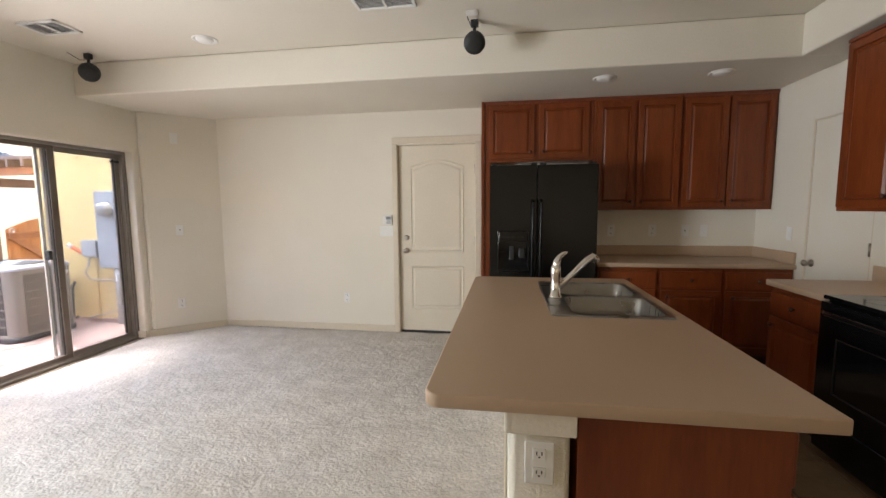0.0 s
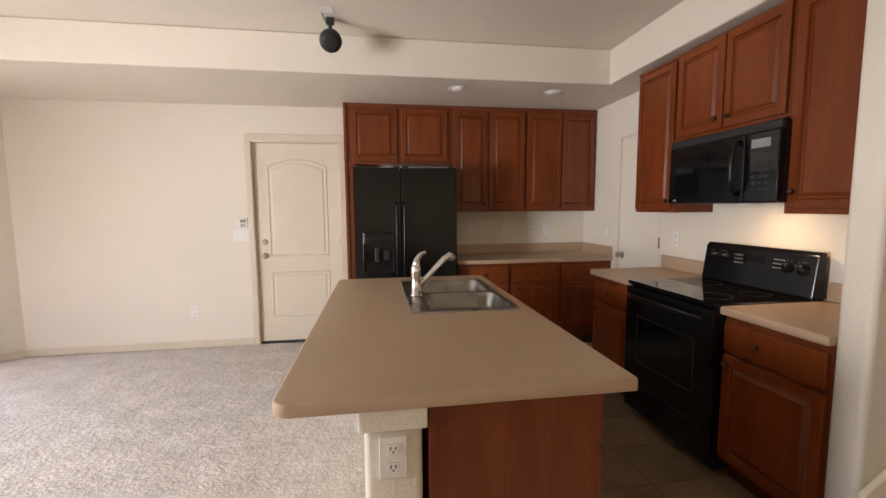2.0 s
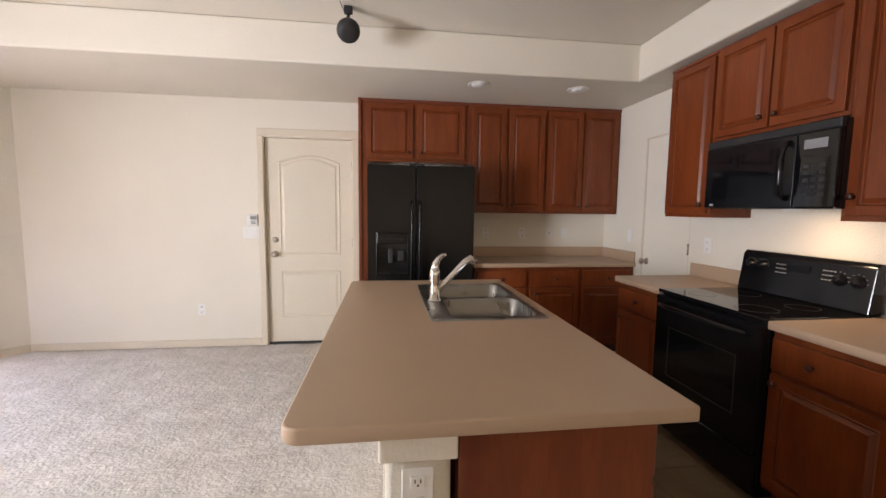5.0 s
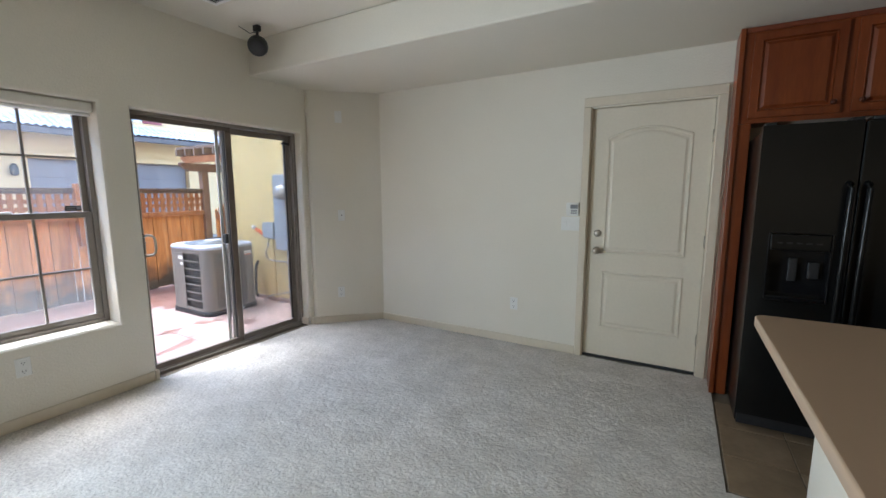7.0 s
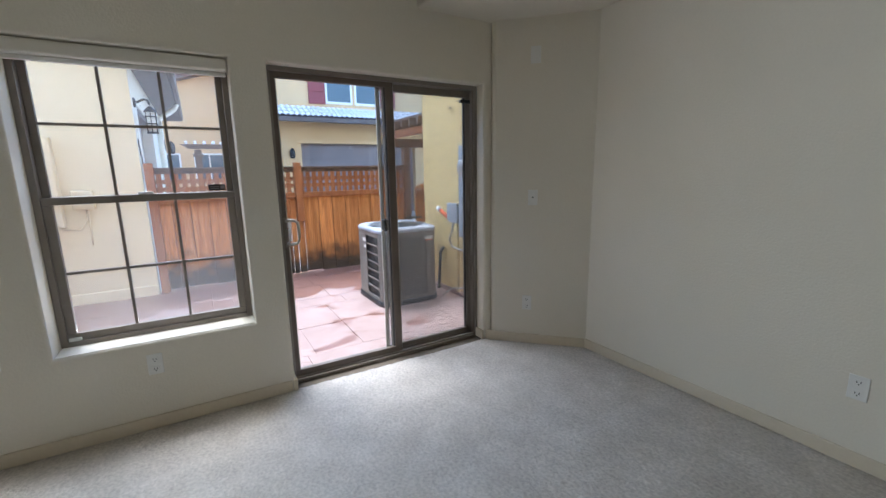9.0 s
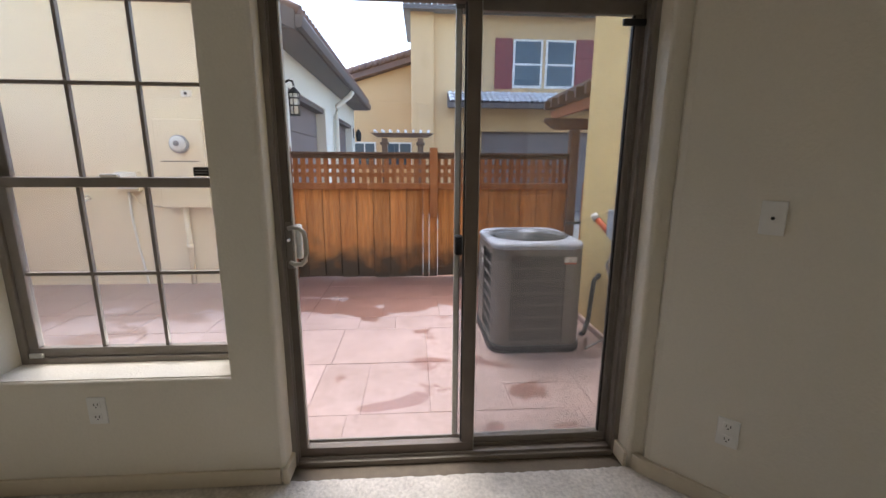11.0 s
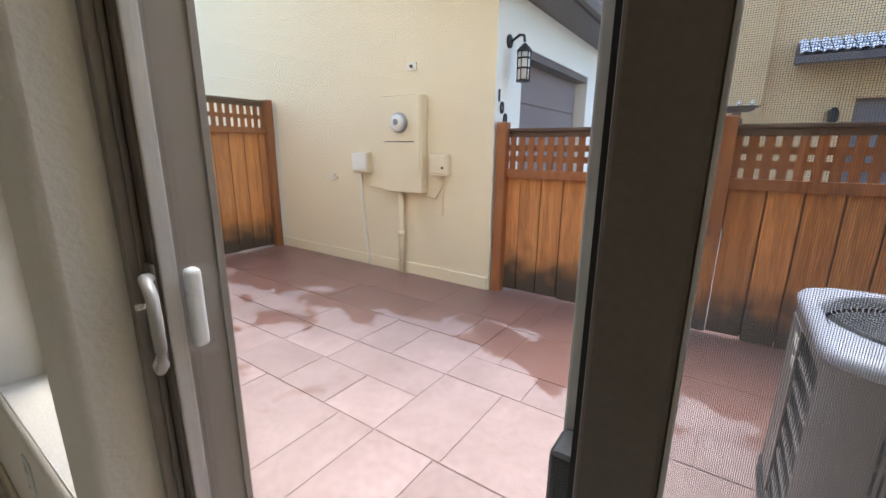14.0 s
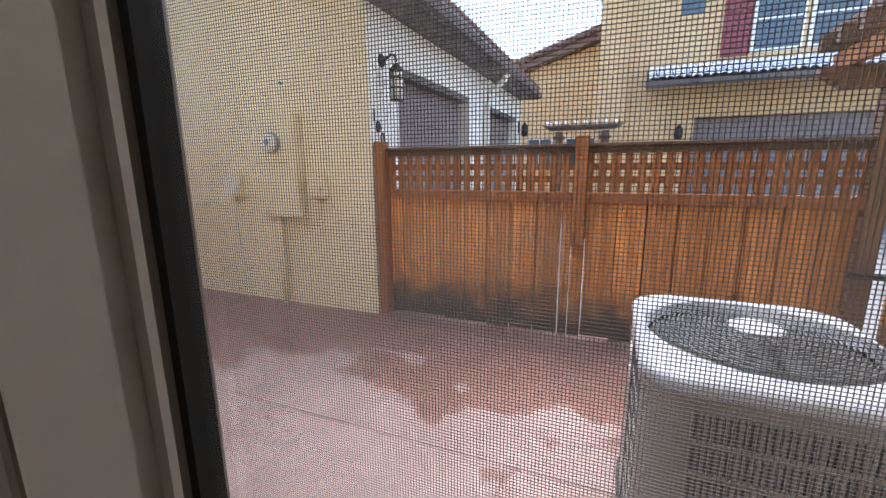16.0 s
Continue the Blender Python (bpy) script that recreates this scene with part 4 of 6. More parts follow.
bn = Vector((-0.992, 0, 0.127)).normalized()


def on_guard(y, z, out):
    return Vector((2.475 + (z - 0.921) * 0.131, y, z)) + bn * out


for y, z in ((RY1 - 0.075, 1.09), (RY1 - 0.155, 1.09), (RY0 + 0.155, 1.07), (RY0 + 0.07, 1.07)):
    big = 1.0 if y > 2.6 else 1.15
    kb = part("knob", lathe(bmesh.new(), on_guard(y, z, 0), bn, [(0.028 * big, 0.0), (0.028 * big, 0.004), (0.021 * big, 0.006), (0.019 * big, 0.026), (0.015 * big, 0.029), (0.002, 0.029)]), BLACK, bg)
    for k in range(9):
        a = radians(-40 + 32 * k)
        c = on_guard(y, z, 0.0012) + Vector((0, math.cos(a), math.sin(a))) * 0.036 * big
        part("dial_mark", box(c.x - 0.0006, c.x + 0.0006, c.y - 0.003, c.y + 0.003, c.z - 0.0012, c.z + 0.0012), GREYPL, bg)
dp = on_guard(2.61, 1.09, 0.001)
part("display", box(dp.x - 0.002, dp.x + 0.004, 2.54, 2.68, 1.075, 1.115), BLACKG, bg)
for r in range(3):
    for k in range(4):
        for s, y in ((0, 2.735), (1, 2.47)):
            c = on_guard(y - 0.018 * k, 1.06 + 0.024 * r, 0.0012)
            part("button", box(c.x - 0.001, c.x + 0.001, c.y - 0.006, c.y + 0.006, c.z - 0.003, c.z + 0.003), GREYPL, bg)

# microwave
mw = thing("microwave", (2.38, 2.6, 1.42), "black over-the-range microwave with curved handle", "microwave")
MX, MY0, MY1, MZ0, MZ1 = 2.19, 2.205, 2.985, 1.432, 1.842
part("body", box(MX + 0.03, XR - 0.003, MY0, MY1, MZ0, MZ1, bev=0.004), BLACK, mw)
md = part("door", box(MX, MX + 0.03, MY0 + 0.20, MY1, MZ0 + 0.004, MZ1 - 0.045, bev=0.006), BLACK, mw)
part("door_window", box(MX - 0.0015, MX, MY0 + 0.29, MY1 - 0.06, MZ0 + 0.06, MZ1 - 0.10), BLACKG, md, "tinted microwave window")
pts = [(MX, MY0 + 0.235, MZ1 - 0.08), (MX - 0.035, MY0 + 0.232, MZ1 - 0.10), (MX - 0.048, MY0 + 0.23, MZ1 - 0.17), (MX - 0.048, MY0 + 0.23, MZ0 + 0.13), (MX - 0.035, MY0 + 0.232, MZ0 + 0.07), (MX, MY0 + 0.235, MZ0 + 0.05)]
part("door_handle", tube(bmesh.new(), pts, 0.014, 12), BLACK, md)
cp = part("control_panel", box(MX, MX + 0.03, MY0, MY0 + 0.197, MZ0 + 0.004, MZ1 - 0.045, bev=0.006), BLACKG, mw)
part("display", box(MX - 0.001, MX, MY0 + 0.05, MY0 + 0.16, MZ1 - 0.125, MZ1 - 0.08), GREYPL, cp)
for r in range(5):
    for k in range(3):
        part("button", box(MX - 0.001, MX, MY0 + 0.05 + 0.038 * k, MY0 + 0.078 + 0.038 * k, MZ0 + 0.06 + 0.034 * r, MZ0 + 0.078 + 0.034 * r), DARKPL, cp)
part("vent_grille", box(MX + 0.002, MX + 0.03, MY0, MY1, MZ1 - 0.043, MZ1, bev=0.005), DARKPL, mw)
part("maker_badge", box(MX - 0.001, MX, MY1 - 0.075, MY1 - 0.045, MZ0 + 0.018, MZ0 + 0.03), GREYPL, md)
part("lamp_lens", box(MX + 0.08, MX + 0.16, 2.42, 2.52, MZ0 - 0.006, MZ0), LAMPGL, mw)
hood = new("cooktop_lamp", bpy.data.lights.new("cooktop_lamp", "AREA"))
hood.data.shape, hood.data.size, hood.data.size_y, hood.data.energy, hood.data.color = "RECTANGLE", 0.07, 0.09, 0.11, (1.0, 0.72, 0.42)
hood.matrix_world = look((MX + 0.12, 2.47, MZ0 - 0.009), (MX + 0.14, 2.47, 0.9))

# island
pw = thing("island_pony_wall", (0.26, 2.4, 0), "cream plastered half wall with cap moulding under island counter", "half wall")
bm = bmesh.new()
a, b = loop(bm, rrect(0.178, 0.342, 1.522, 3.40, 0.02), 0), loop(bm, rrect(0.178, 0.342, 1.522, 3.40, 0.02), 0.80)
bridge(bm, a, b, True)
bm.faces.new(b)
bm.faces.new(a[::-1])
part("body", bm, PAINT, pw)
part("cap_moulding", box(0.163, 0.356, 1.508, 3.412, 0.801, 0.873, bev=0.006), PAINT, pw)
part("baseboard", box(0.163, 0.177, 1.54, 3.39, 0, 0.075, bev=0.004), TRIM, pw)
for k, y in enumerate((1.524, 2.16, 2.78)):
    w = 0.62 if k else 0.634
    cabinet("base_cabinet", 0.360 if k == 0 else 0.361, 0.885, y, y + w - 0.002, 0, 0.873, "+x",
            [(0.02, 0.69, w - 0.04, 0.15, w / 2, 0.075), (0.02, 0.13, w / 2 - 0.025, 0.54, w / 2 - 0.06, 0.49), (w / 2 + 0.005, 0.13, w / 2 - 0.025, 0.54, 0.035, 0.49)],
            "cherry island base cabinet with plain end panel", "island base cabinets", toe=True, carcass=0.70 if k else 0.0)
ic = thing("island_counter", (0.46, 2.45, 0.875), "tan laminate island countertop with rounded corners and breakfast overhang", "countertop")
part("top", worktop(-0.058, 0.980, 1.482, 3.418, 0.874, 0.914, r=0.045, hole=(0.395, 0.905, 2.36, 3.205)), LAMI, ic)

sk = thing("sink", (0.65, 2.78, 0.70), "double-bowl stainless steel drop-in sink", "sink")
bm = bmesh.new()
o2 = loop(bm, rrect(0.372, 0.924, 2.340, 3.224, 0.03), 0.915)
o1 = loop(bm, rrect(0.378, 0.918, 2.346, 3.218, 0.03), 0.921)
bridge(bm, o2, o1, True)
bowls = []
for y0, y1 in ((2.372, 2.768), (2.796, 3.192)):
    lo = [loop(bm, rrect(0.475 + i, 0.896 - i, y0 + i, y1 - i, 0.06), z) for i, z in ((0, 0.921), (0.006, 0.914), (0.012, 0.80), (0.022, 0.752), (0.05, 0.742))]
    for a, b in zip(lo, lo[1:]):
        bridge(bm, a, b, True)
    bm.faces.new(lo[-1])
    bowls.append(lo[0])
fill(bm, o1, *bowls)
bmesh.ops.recalc_face_normals(bm, faces=bm.faces)
part("basin", bm, STEEL, sk)
for y in (2.57, 2.994):
    part("drain", lathe(bmesh.new(), (0.685, y, 0.742), (0, 0, 1), [(0.055, 0), (0.055, 0.003), (0.035, 0.001), (0.002, 0.001)]), CHROME, sk)

fc = thing("faucet", (0.432, 2.72, 0.92), "chrome single-lever pull-out kitchen faucet", "faucet")
part("base", lathe(bmesh.new(), (0.432, 2.72, 0.9212), (0, 0, 1), [(0.034, 0), (0.034, 0.008), (0.026, 0.016), (0.025, 0.10), (0.027, 0.14), (0.026, 0.165), (0.018, 0.18), (0.003, 0.184)]), CHROME, fc)
part("spout", tube(bmesh.new(), [(0.44, 2.722, 0.965), (0.50, 2.74, 1.025), (0.56, 2.756, 1.085), (0.60, 2.768, 1.122), (0.632, 2.776, 1.142), (0.652, 2.782, 1.128), (0.656, 2.783, 1.112)], [0.017, 0.016, 0.016, 0.018, 0.022, 0.022, 0.020], 14), CHROME, fc)
part("lever", tube(bmesh.new(), [(0.432, 2.72, 1.085), (0.438, 2.735, 1.115), (0.452, 2.75, 1.14), (0.475, 2.765, 1.158), (0.495, 2.775, 1.165)], [0.022, 0.020, 0.015, 0.012, 0.009], 12), CHROME, fc)

# kitchen floor tiles
tiles = tagged(finish("floor_tiles", box(-0.066, 2.58, 3.54, 4.3, -0.0135, -0.006), GROUT), "tan ceramic kitchen floor tiles with grout joints", "floor", kind="structure")
tm = None
TS, TG = 0.33, 0.006
for i in range(9):
    for k in range(10):
        x0, y0 = -0.062 + TS * i, 1.56 + TS * k
        x1, y1 = min(x0 + TS - TG, 2.57), min(y0 + TS - TG, 4.6)
        if not ((y0 > 3.4) or (x0 > 0.5 and x0 < 1.96)) or (y0 > 4.3) or x1 - x0 < 0.1:
            continue
        if y0 < 3.6 and x0 < 0.6 and y0 < 3.5:
            y0 = 3.53
        if tm is None or abs(x1 - x0 - TS + TG) > 0.01 or abs(y1 - y0 - TS + TG) > 0.01:
            bm = box(0, x1 - x0, 0, y1 - y0, -0.0055, 0.0, bev=0.002, seg=1)
            ob = finish("tile", bm, TILE)
            if tm is None:
                tm = ob.data
        else:
            ob = new("tile", tm)
        ob.location = (x0, y0, 0)
        ob.parent = tiles
structure("floor_grout", box(0.6, 2.0, 1.555, 3.539, -0.0135, -0.0065), GROUT)

# ---- plates, ceiling fittings, stairs ----
def plate(name, m, label, category, w=0.072, h=0.117, kind="outlet", group=""):
    p = thing(name, m.translation, label, category, group)
    part("cover", placed(box(-w / 2, w / 2, -h / 2, h / 2, 0, 0.006, bev=0.0025), m), WHITEPL, p)
    if kind == "outlet":
        for v in (-0.027, 0.027):
            r = part("receptacle", placed(box(-0.017, 0.017, v - 0.015, v + 0.015, 0.0061, 0.0085, bev=0.001), m), WHITEPL, p)
            for u in (-0.007, 0.007):
                part("slot", placed(box(u - 0.0016, u + 0.0016, v - 0.003, v + 0.007, 0.0086, 0.0089), m), SLOT, r)
            part("slot", placed(rod(bmesh.new(), (0, v - 0.009, 0.0086), (0, v - 0.009, 0.0089), 0.003, seg=8), m), SLOT, r)
    elif kind == "switch":
        n = max(1, round((w - 0.026) / 0.046))
        for k in range(n):
            u = (k - (n - 1) / 2) * 0.046
            part("rocker", placed(box(u - 0.016, u + 0.016, -0.033, 0.033, 0.0061, 0.0095, bev=0.002), m), WHITEPL, p)
    elif kind == "jack":
        part("jack", placed(rod(bmesh.new(), (0, 0, 0.006), (0, 0, 0.012), 0.006, seg=10), m), SLOT, p)
    return p


SO = "wall outlets"
plate("outlet", fmat("-y", -1.657, YB, 0.384), "white duplex outlet on cream wall", "outlet", group=SO)
plate("outlet", fmat("+x", XL, 2.10, 0.375), "white duplex outlet below window", "outlet", group=SO)
ang = Matrix(((0.717, 0, 0.697, 0), (0.697, 0, -0.717, 0), (0, 1, 0, 0), (0, 0, 0, 1)))


def on_angle(s, z):
    m = ang.copy()
    m.translation = Vector((-3.715 + 0.515 * s, 4.41 + 0.5 * s, z)) + Vector((0.697, -0.717, 0)) * 0.001
    return m


plate("outlet", on_angle(0.36, 0.34), "white duplex outlet on angled wall", "outlet", group=SO)
plate("jack_plate", on_angle(0.40, 1.18), "white cable jack plate on angled wall", "wall plate", kind="jack")
plate("blank_plate", on_angle(0.40, 2.20), "white blank plate high on angled wall", "wall plate", kind="blank")
for x, kd in ((1.229, "outlet"), (1.631, "outlet"), (1.939, "jack"), (2.114, "switch")):
    plate("outlet" if kd == "outlet" else "wall_plate", fmat("-y", x, YB, 1.165), "white plate above kitchen backsplash", "outlet" if kd == "outlet" else "wall plate", kind=kd, group="backsplash plates")
plate("light_switch", fmat("-x", XR, 4.40, 1.17), "white rocker switch beside pantry door", "light switch", kind="switch")
plate("light_switch", fmat("-x", XR, 3.383, 1.16), "white plate above east counter", "light switch", kind="outlet")
plate("light_switch", fmat("-y", 2.275, 1.589, 1.545), "white rocker switch on stair wall", "light switch", kind="switch")
plate("outlet", fmat("-y", 0.258, 1.5215, 0.72), "white duplex outlet on island end", "outlet", group=SO, w=0.078, h=0.122)
plate("light_switch", fmat("-y", -1.165, YB, 1.155), "white three-gang rocker switch beside front door", "light switch", w=0.155, kind="switch")
kp = thing("alarm_keypad", (-1.14, YB, 1.24), "white alarm keypad with grey display beside front door", "keypad")
part("case", box(-1.20, -1.095, YB - 0.026, YB - 0.001, 1.222, 1.335, bev=0.006), WHITEPL, kp)
part("display", box(-1.165, -1.105, YB - 0.0275, YB - 0.0262, 1.285, 1.318), GREYPL, kp, "grey display")
for k in range(3):
    part("key_row", box(-1.16, -1.11, YB - 0.0275, YB - 0.0262, 1.240 + 0.013 * k, 1.248 + 0.013 * k), GREYPL, kp)


def can(x, y, z):
    c = thing("recessed_light", (x, y, z), "white recessed ceiling downlight, off", "ceiling light", "recessed lights")
    part("trim_ring", lathe(bmesh.new(), (x, y, z - 0.001), (0, 0, -1), [(0.092, 0), (0.092, 0.004), (0.082, 0.008), (0.072, 0.003), (0.066, 0.001)]), WHITEPL, c)
    # domed below the ring to catch west light, in place of a lit recess
    part("baffle_dome", lathe(bmesh.new(), (x, y, z - 0.001), (0, 0, -1), [(0.066, 0.0), (0.066, 0.004), (0.05, 0.016), (0.03, 0.021), (0.002, 0.022)]), WHITEPL, c)


can(-2.196, 3.50, ZC)
can(0.942, 4.07, ZS)
can(1.816, 4.07, ZS)


def vent(x, y, w, d):
    v = thing("ceiling_vent", (x, y, ZC), "white louvred ceiling air vent", "ceiling vent", "ceiling vents")
    part("backing", box(x - w / 2 + 0.02, x + w / 2 - 0.02, y - d / 2 + 0.02, y + d / 2 - 0.02, ZC - 0.006, ZC - 0.001), SLOT, v)
    for a in ((x - w / 2, x + w / 2, y - d / 2, y - d / 2 + 0.022), (x - w / 2, x + w / 2, y + d / 2 - 0.022, y + d / 2), (x - w / 2, x - w / 2 + 0.022, y - d / 2, y + d / 2), (x + w / 2 - 0.022, x + w / 2, y - d / 2, y + d / 2), (x - 0.008, x + 0.008, y - d / 2, y + d / 2)):
        part("frame", box(*a, ZC - 0.014, ZC - 0.001, bev=0.003), WHITEPL, v)
    n = int((d - 0.05) / 0.016)
    for k in range(n):
        yy = y - d / 2 + 0.026 + (d - 0.052) * (k + 0.5) / n
        bm = box(x - w / 2 + 0.022, x + w / 2 - 0.022, -0.007, 0.007, -0.0006, 0.0006)
        bm.transform(Matrix.Translation((0, yy, ZC - 0.009)) @ Matrix.Rotation(radians(42), 4, "X"))
        part("slat", bm, WHITEPL, v)


vent(-3.14, 3.11, 0.32, 0.21)
vent(-0.63, 3.10, 0.40, 0.26)


def speaker(x, y, aim, px, py):
    s = thing("satellite_speaker", (x, y, ZC - 0.2), "small black ball-shaped satellite speaker hung from ceiling", "speaker", "ceiling speakers")
    q = Vector(aim).normalized()
    c = Vector((x, y, ZC - 0.155))
    part("shell", lathe(bmesh.new(), c, q, [(0.005, -0.078)] + [(0.078 * math.sin(radians(a)), -0.078 * math.cos(radians(a))) for a in range(15, 116, 12)] + [(0.066, 0.036)]), DARKPL, s)
    part("grille", lathe(bmesh.new(), c, q, [(0.068, 0.030), (0.068, 0.040), (0.04, 0.046), (0.002, 0.048)]), RUBBER, s)
    part("bracket", tube(bmesh.new(), [(x, y, ZC - 0.08), (x, y, ZC - 0.045)], 0.012, 10), DARKPL, s)
    part("ball_mount", box(x - 0.028, x + 0.028, y - 0.02, y + 0.02, ZC - 0.048, ZC - 0.001, bev=0.006), DARKPL, s)
    part("speaker_wire", tube(bmesh.new(), [(x, y, ZC - 0.05), (x + (px - x) * 0.4, y + (py - y) * 0.4, ZC - 0.062), (px, py, ZC - 0.01)], 0.003, 6), DARKPL, s)
    return s


speaker(-0.075, 3.52, (0.1, -0.75, -0.6), -0.12, 3.43)
speaker(-3.385, 3.60, (0.55, -0.55, -0.6), -3.5, 3.52)
solo("ceiling_jack_plate", box(-0.125, -0.045, 3.36, 3.44, ZC - 0.006, ZC - 0.0005, bev=0.002), WHITEPL, "small white wire plate on ceiling", "wall plate")

# stairs beside the wing wall
sta = thing("staircase", (2.6, 1.1, 0), "carpeted staircase rising beside cream skirt board", "stairs")
for k in range(9):
    x0 = 2.02 + 0.255 * k
    part("tread", box(x0 - 0.025, min(x0 + 0.268, 4.195), 0.62, 1.5885, 0.185 * (k + 1) - 0.05, 0.185 * (k + 1), bev=0.018, seg=3), CARPET, sta)
    part("riser", box(x0 + 0.001, x0 + 0.024, 0.62, 1.5885, 0.0 if k == 0 else 0.185 * k + 0.0005, 0.185 * (k + 1) - 0.051), CARPET, sta)
sk_z = lambda x: 0.345 + 0.727 * (x - 1.954)
part("skirt_board", prism(bmesh.new(), [(1.956, 1.589, sk_z(1.956) - 0.105), (4.18, 1.589, sk_z(4.18) - 0.105), (4.18, 1.589, sk_z(4.18)), (1.956, 1.589, sk_z(1.956))], (0, -0.016, 0), 0.003), PAINT, sta)
part("skirt_bead", prism(bmesh.new(), [(1.95, 1.589, sk_z(1.95) - 0.125), (4.18, 1.589, sk_z(4.18) - 0.125), (4.18, 1.589, sk_z(4.18) - 0.10), (1.95, 1.589, sk_z(1.95) - 0.10)], (0, -0.022, 0), 0.004), TRIM, sta)
part("skirt_cap", prism(bmesh.new(), [(1.95, 1.589, sk_z(1.95) - 0.006), (4.18, 1.589, sk_z(4.18) - 0.006), (4.18, 1.589, sk_z(4.18) + 0.022), (1.95, 1.589, sk_z(1.95) + 0.022)], (0, -0.026, 0), 0.004), TRIM, sta)

# ---- patio ----
structure("ground", box(-400, 400, -400, 400, -0.30, -0.125), ASPHALT, "grey concrete alley and ground")
structure("ground_alley", box(-14.7, -7.15, -9, 30, -0.12, -0.06), ASPHALT, "grey concrete alley behind the fence")
structure("wall_yellow", box(-5.74, -3.992, 4.852, 7.5, -0.1, 5.6, bev=0.015), STUCCO_Y, "rough yellow stucco wall beside patio")
structure("trim", box(-5.75, -4.055, 4.825, 4.8515, -0.1, 0.05, bev=0.006), STONE, "low pink concrete curb at wall foot")
structure("wall_upper", box(-4.06, 4.4, -2.72, 5.05, 3.0, 5.6), STUCCO_C)

# neighbour's building across the patio, with garages on its north face
nb = thing("neighbour_garage", (-9.9, -3, 0), "cream stucco garage building with dark garage doors and brown eaves", "building")
NX, NY = -6.95, 1.89
part("side_wall", box(NX - 0.2, NX, -9, NY, -0.1, 2.75), STUCCO_C, nb)
part("gable", prism(bmesh.new(), [(NX - 0.2, NY, 2.751), (NX - 0.2, -4.0, 5.2), (NX - 0.2, -9, 3.2), (NX - 0.2, -9, 2.751)], (0.2, 0, 0)), STUCCO_C, nb)
part("wall_base", box(NX + 0.0005, NX + 0.022, -9, NY - 0.01, -0.1, 0.12, bev=0.008), STUCCO_C, nb)
G1, G2 = (-9.56, -7.47), (-12.57, -10.57)
bm = wall_grid([-13.0, G2[0], G2[1], G1[0], G1[1], NX - 0.003], [-0.1, 2.24, 2.75], [(*G1, -1, 2.24), (*G2, -1, 2.24)], NY + 0.002, NY - 0.22, "y", 0.01)
part("garage_wall", bm, STUCCO_W, nb)
part("rear_wall", box(-13.0, -12.9, -9, NY - 0.22, -0.1, 2.75), STUCCO_C, nb)
for g in (G1, G2):
    gd = part("garage_door", box(g[0], g[1], NY - 0.2, NY - 0.17, -0.1, 2.24), GARAGE, nb)
    for k in range(5):
        part("door_section", box(g[0] + 0.01, g[1] - 0.01, NY - 0.17, NY - 0.155, -0.06 + 0.46 * k, 0.37 + 0.46 * k, bev=0.006), GARAGE, gd)
    part("lintel_trim", box(g[0], g[1], NY - 0.15, NY - 0.02, 2.17, 2.239), EAVE, nb)
# roof slope, rising towards the south from the eave
EZ = 2.70
rp = [(-6.62, 2.20, EZ), (-12.95, 2.20, EZ), (-12.95, -4.0, EZ + 2.65), (-6.62, -4.0, EZ + 2.65)]
part("roof", prism(bmesh.new(), rp, (0, 0, 0.10)), ROOFT, nb)
part("fascia", box(-12.95, -6.62, 2.22, 2.245, EZ - 0.08, EZ + 0.05, bev=0.004), EAVE, nb)
gut = bmesh.new()
prof = [(2.246, EZ - 0.05), (2.265, EZ - 0.065), (2.305, EZ - 0.05), (2.325, EZ + 0.03), (2.318, EZ + 0.055), (2.246, EZ + 0.055)]
prism(gut, [(-12.98, y, z) for y, z in prof], (6.38, 0, 0))
part("gutter", gut, EAVE, nb, "brown metal rain gutter")
part("soffit_board", box(-12.95, -6.62, NY + 0.003, 2.2195, EZ - 0.07, EZ - 0.04), EAVE, nb)
for k in range(46):
    x = -6.7 - 0.137 * k
    part("roof_tile", lathe(bmesh.new(), (x, 2.27, EZ + 0.105), (0, -0.923, 0.385), [(0.062, 0), (0.062, 0.4), (0.05, 0.4)], 8), ROOFT, nb)
part("rake_board", prism(bmesh.new(), [(-6.60, 2.24, EZ - 0.08), (-6.60, -4.0, EZ + 2.51), (-6.60, -4.0, EZ + 2.75), (-6.60, 2.24, EZ + 0.10)], (-0.04, 0, 0)), EAVE, nb)
ds = [(-10.19, 2.27, EZ - 0.06), (-10.19, 2.22, EZ - 0.15), (-10.19, 1.98, EZ - 0.33), (-10.19, 1.955, EZ - 0.5), (-10.19, 1.955, 0)]
part("downspout", tube(bmesh.new(), ds, 0.045, 8), STUCCO_W, nb, "cream painted downspout")

# wall lantern and house number
wl = thing("wall_lantern", (-7.17, 1.98, 1.95), "dark iron caged wall lantern with frosted glass", "wall lamp")
part("back_plate", lathe(bmesh.new(), (-7.17, NY + 0.002, 2.22), (0, 1, 0), [(0.055, 0), (0.055, 0.012), (0.03, 0.025), (0.003, 0.026)]), LAMPBK, wl)
part("arm", tube(bmesh.new(), [(-7.17, 1.92, 2.22), (-7.17, 1.99, 2.26), (-7.17, 2.03, 2.25), (-7.17, 2.04, 2.20)], 0.012, 8), LAMPBK, wl)
part("roof_cap", lathe(bmesh.new(), (-7.17, 2.04, 2.12), (0, 0, 1), [(0.066, 0), (0.066, 0.01), (0.04, 0.04), (0.015, 0.065), (0.003, 0.07)]), LAMPBK, wl)
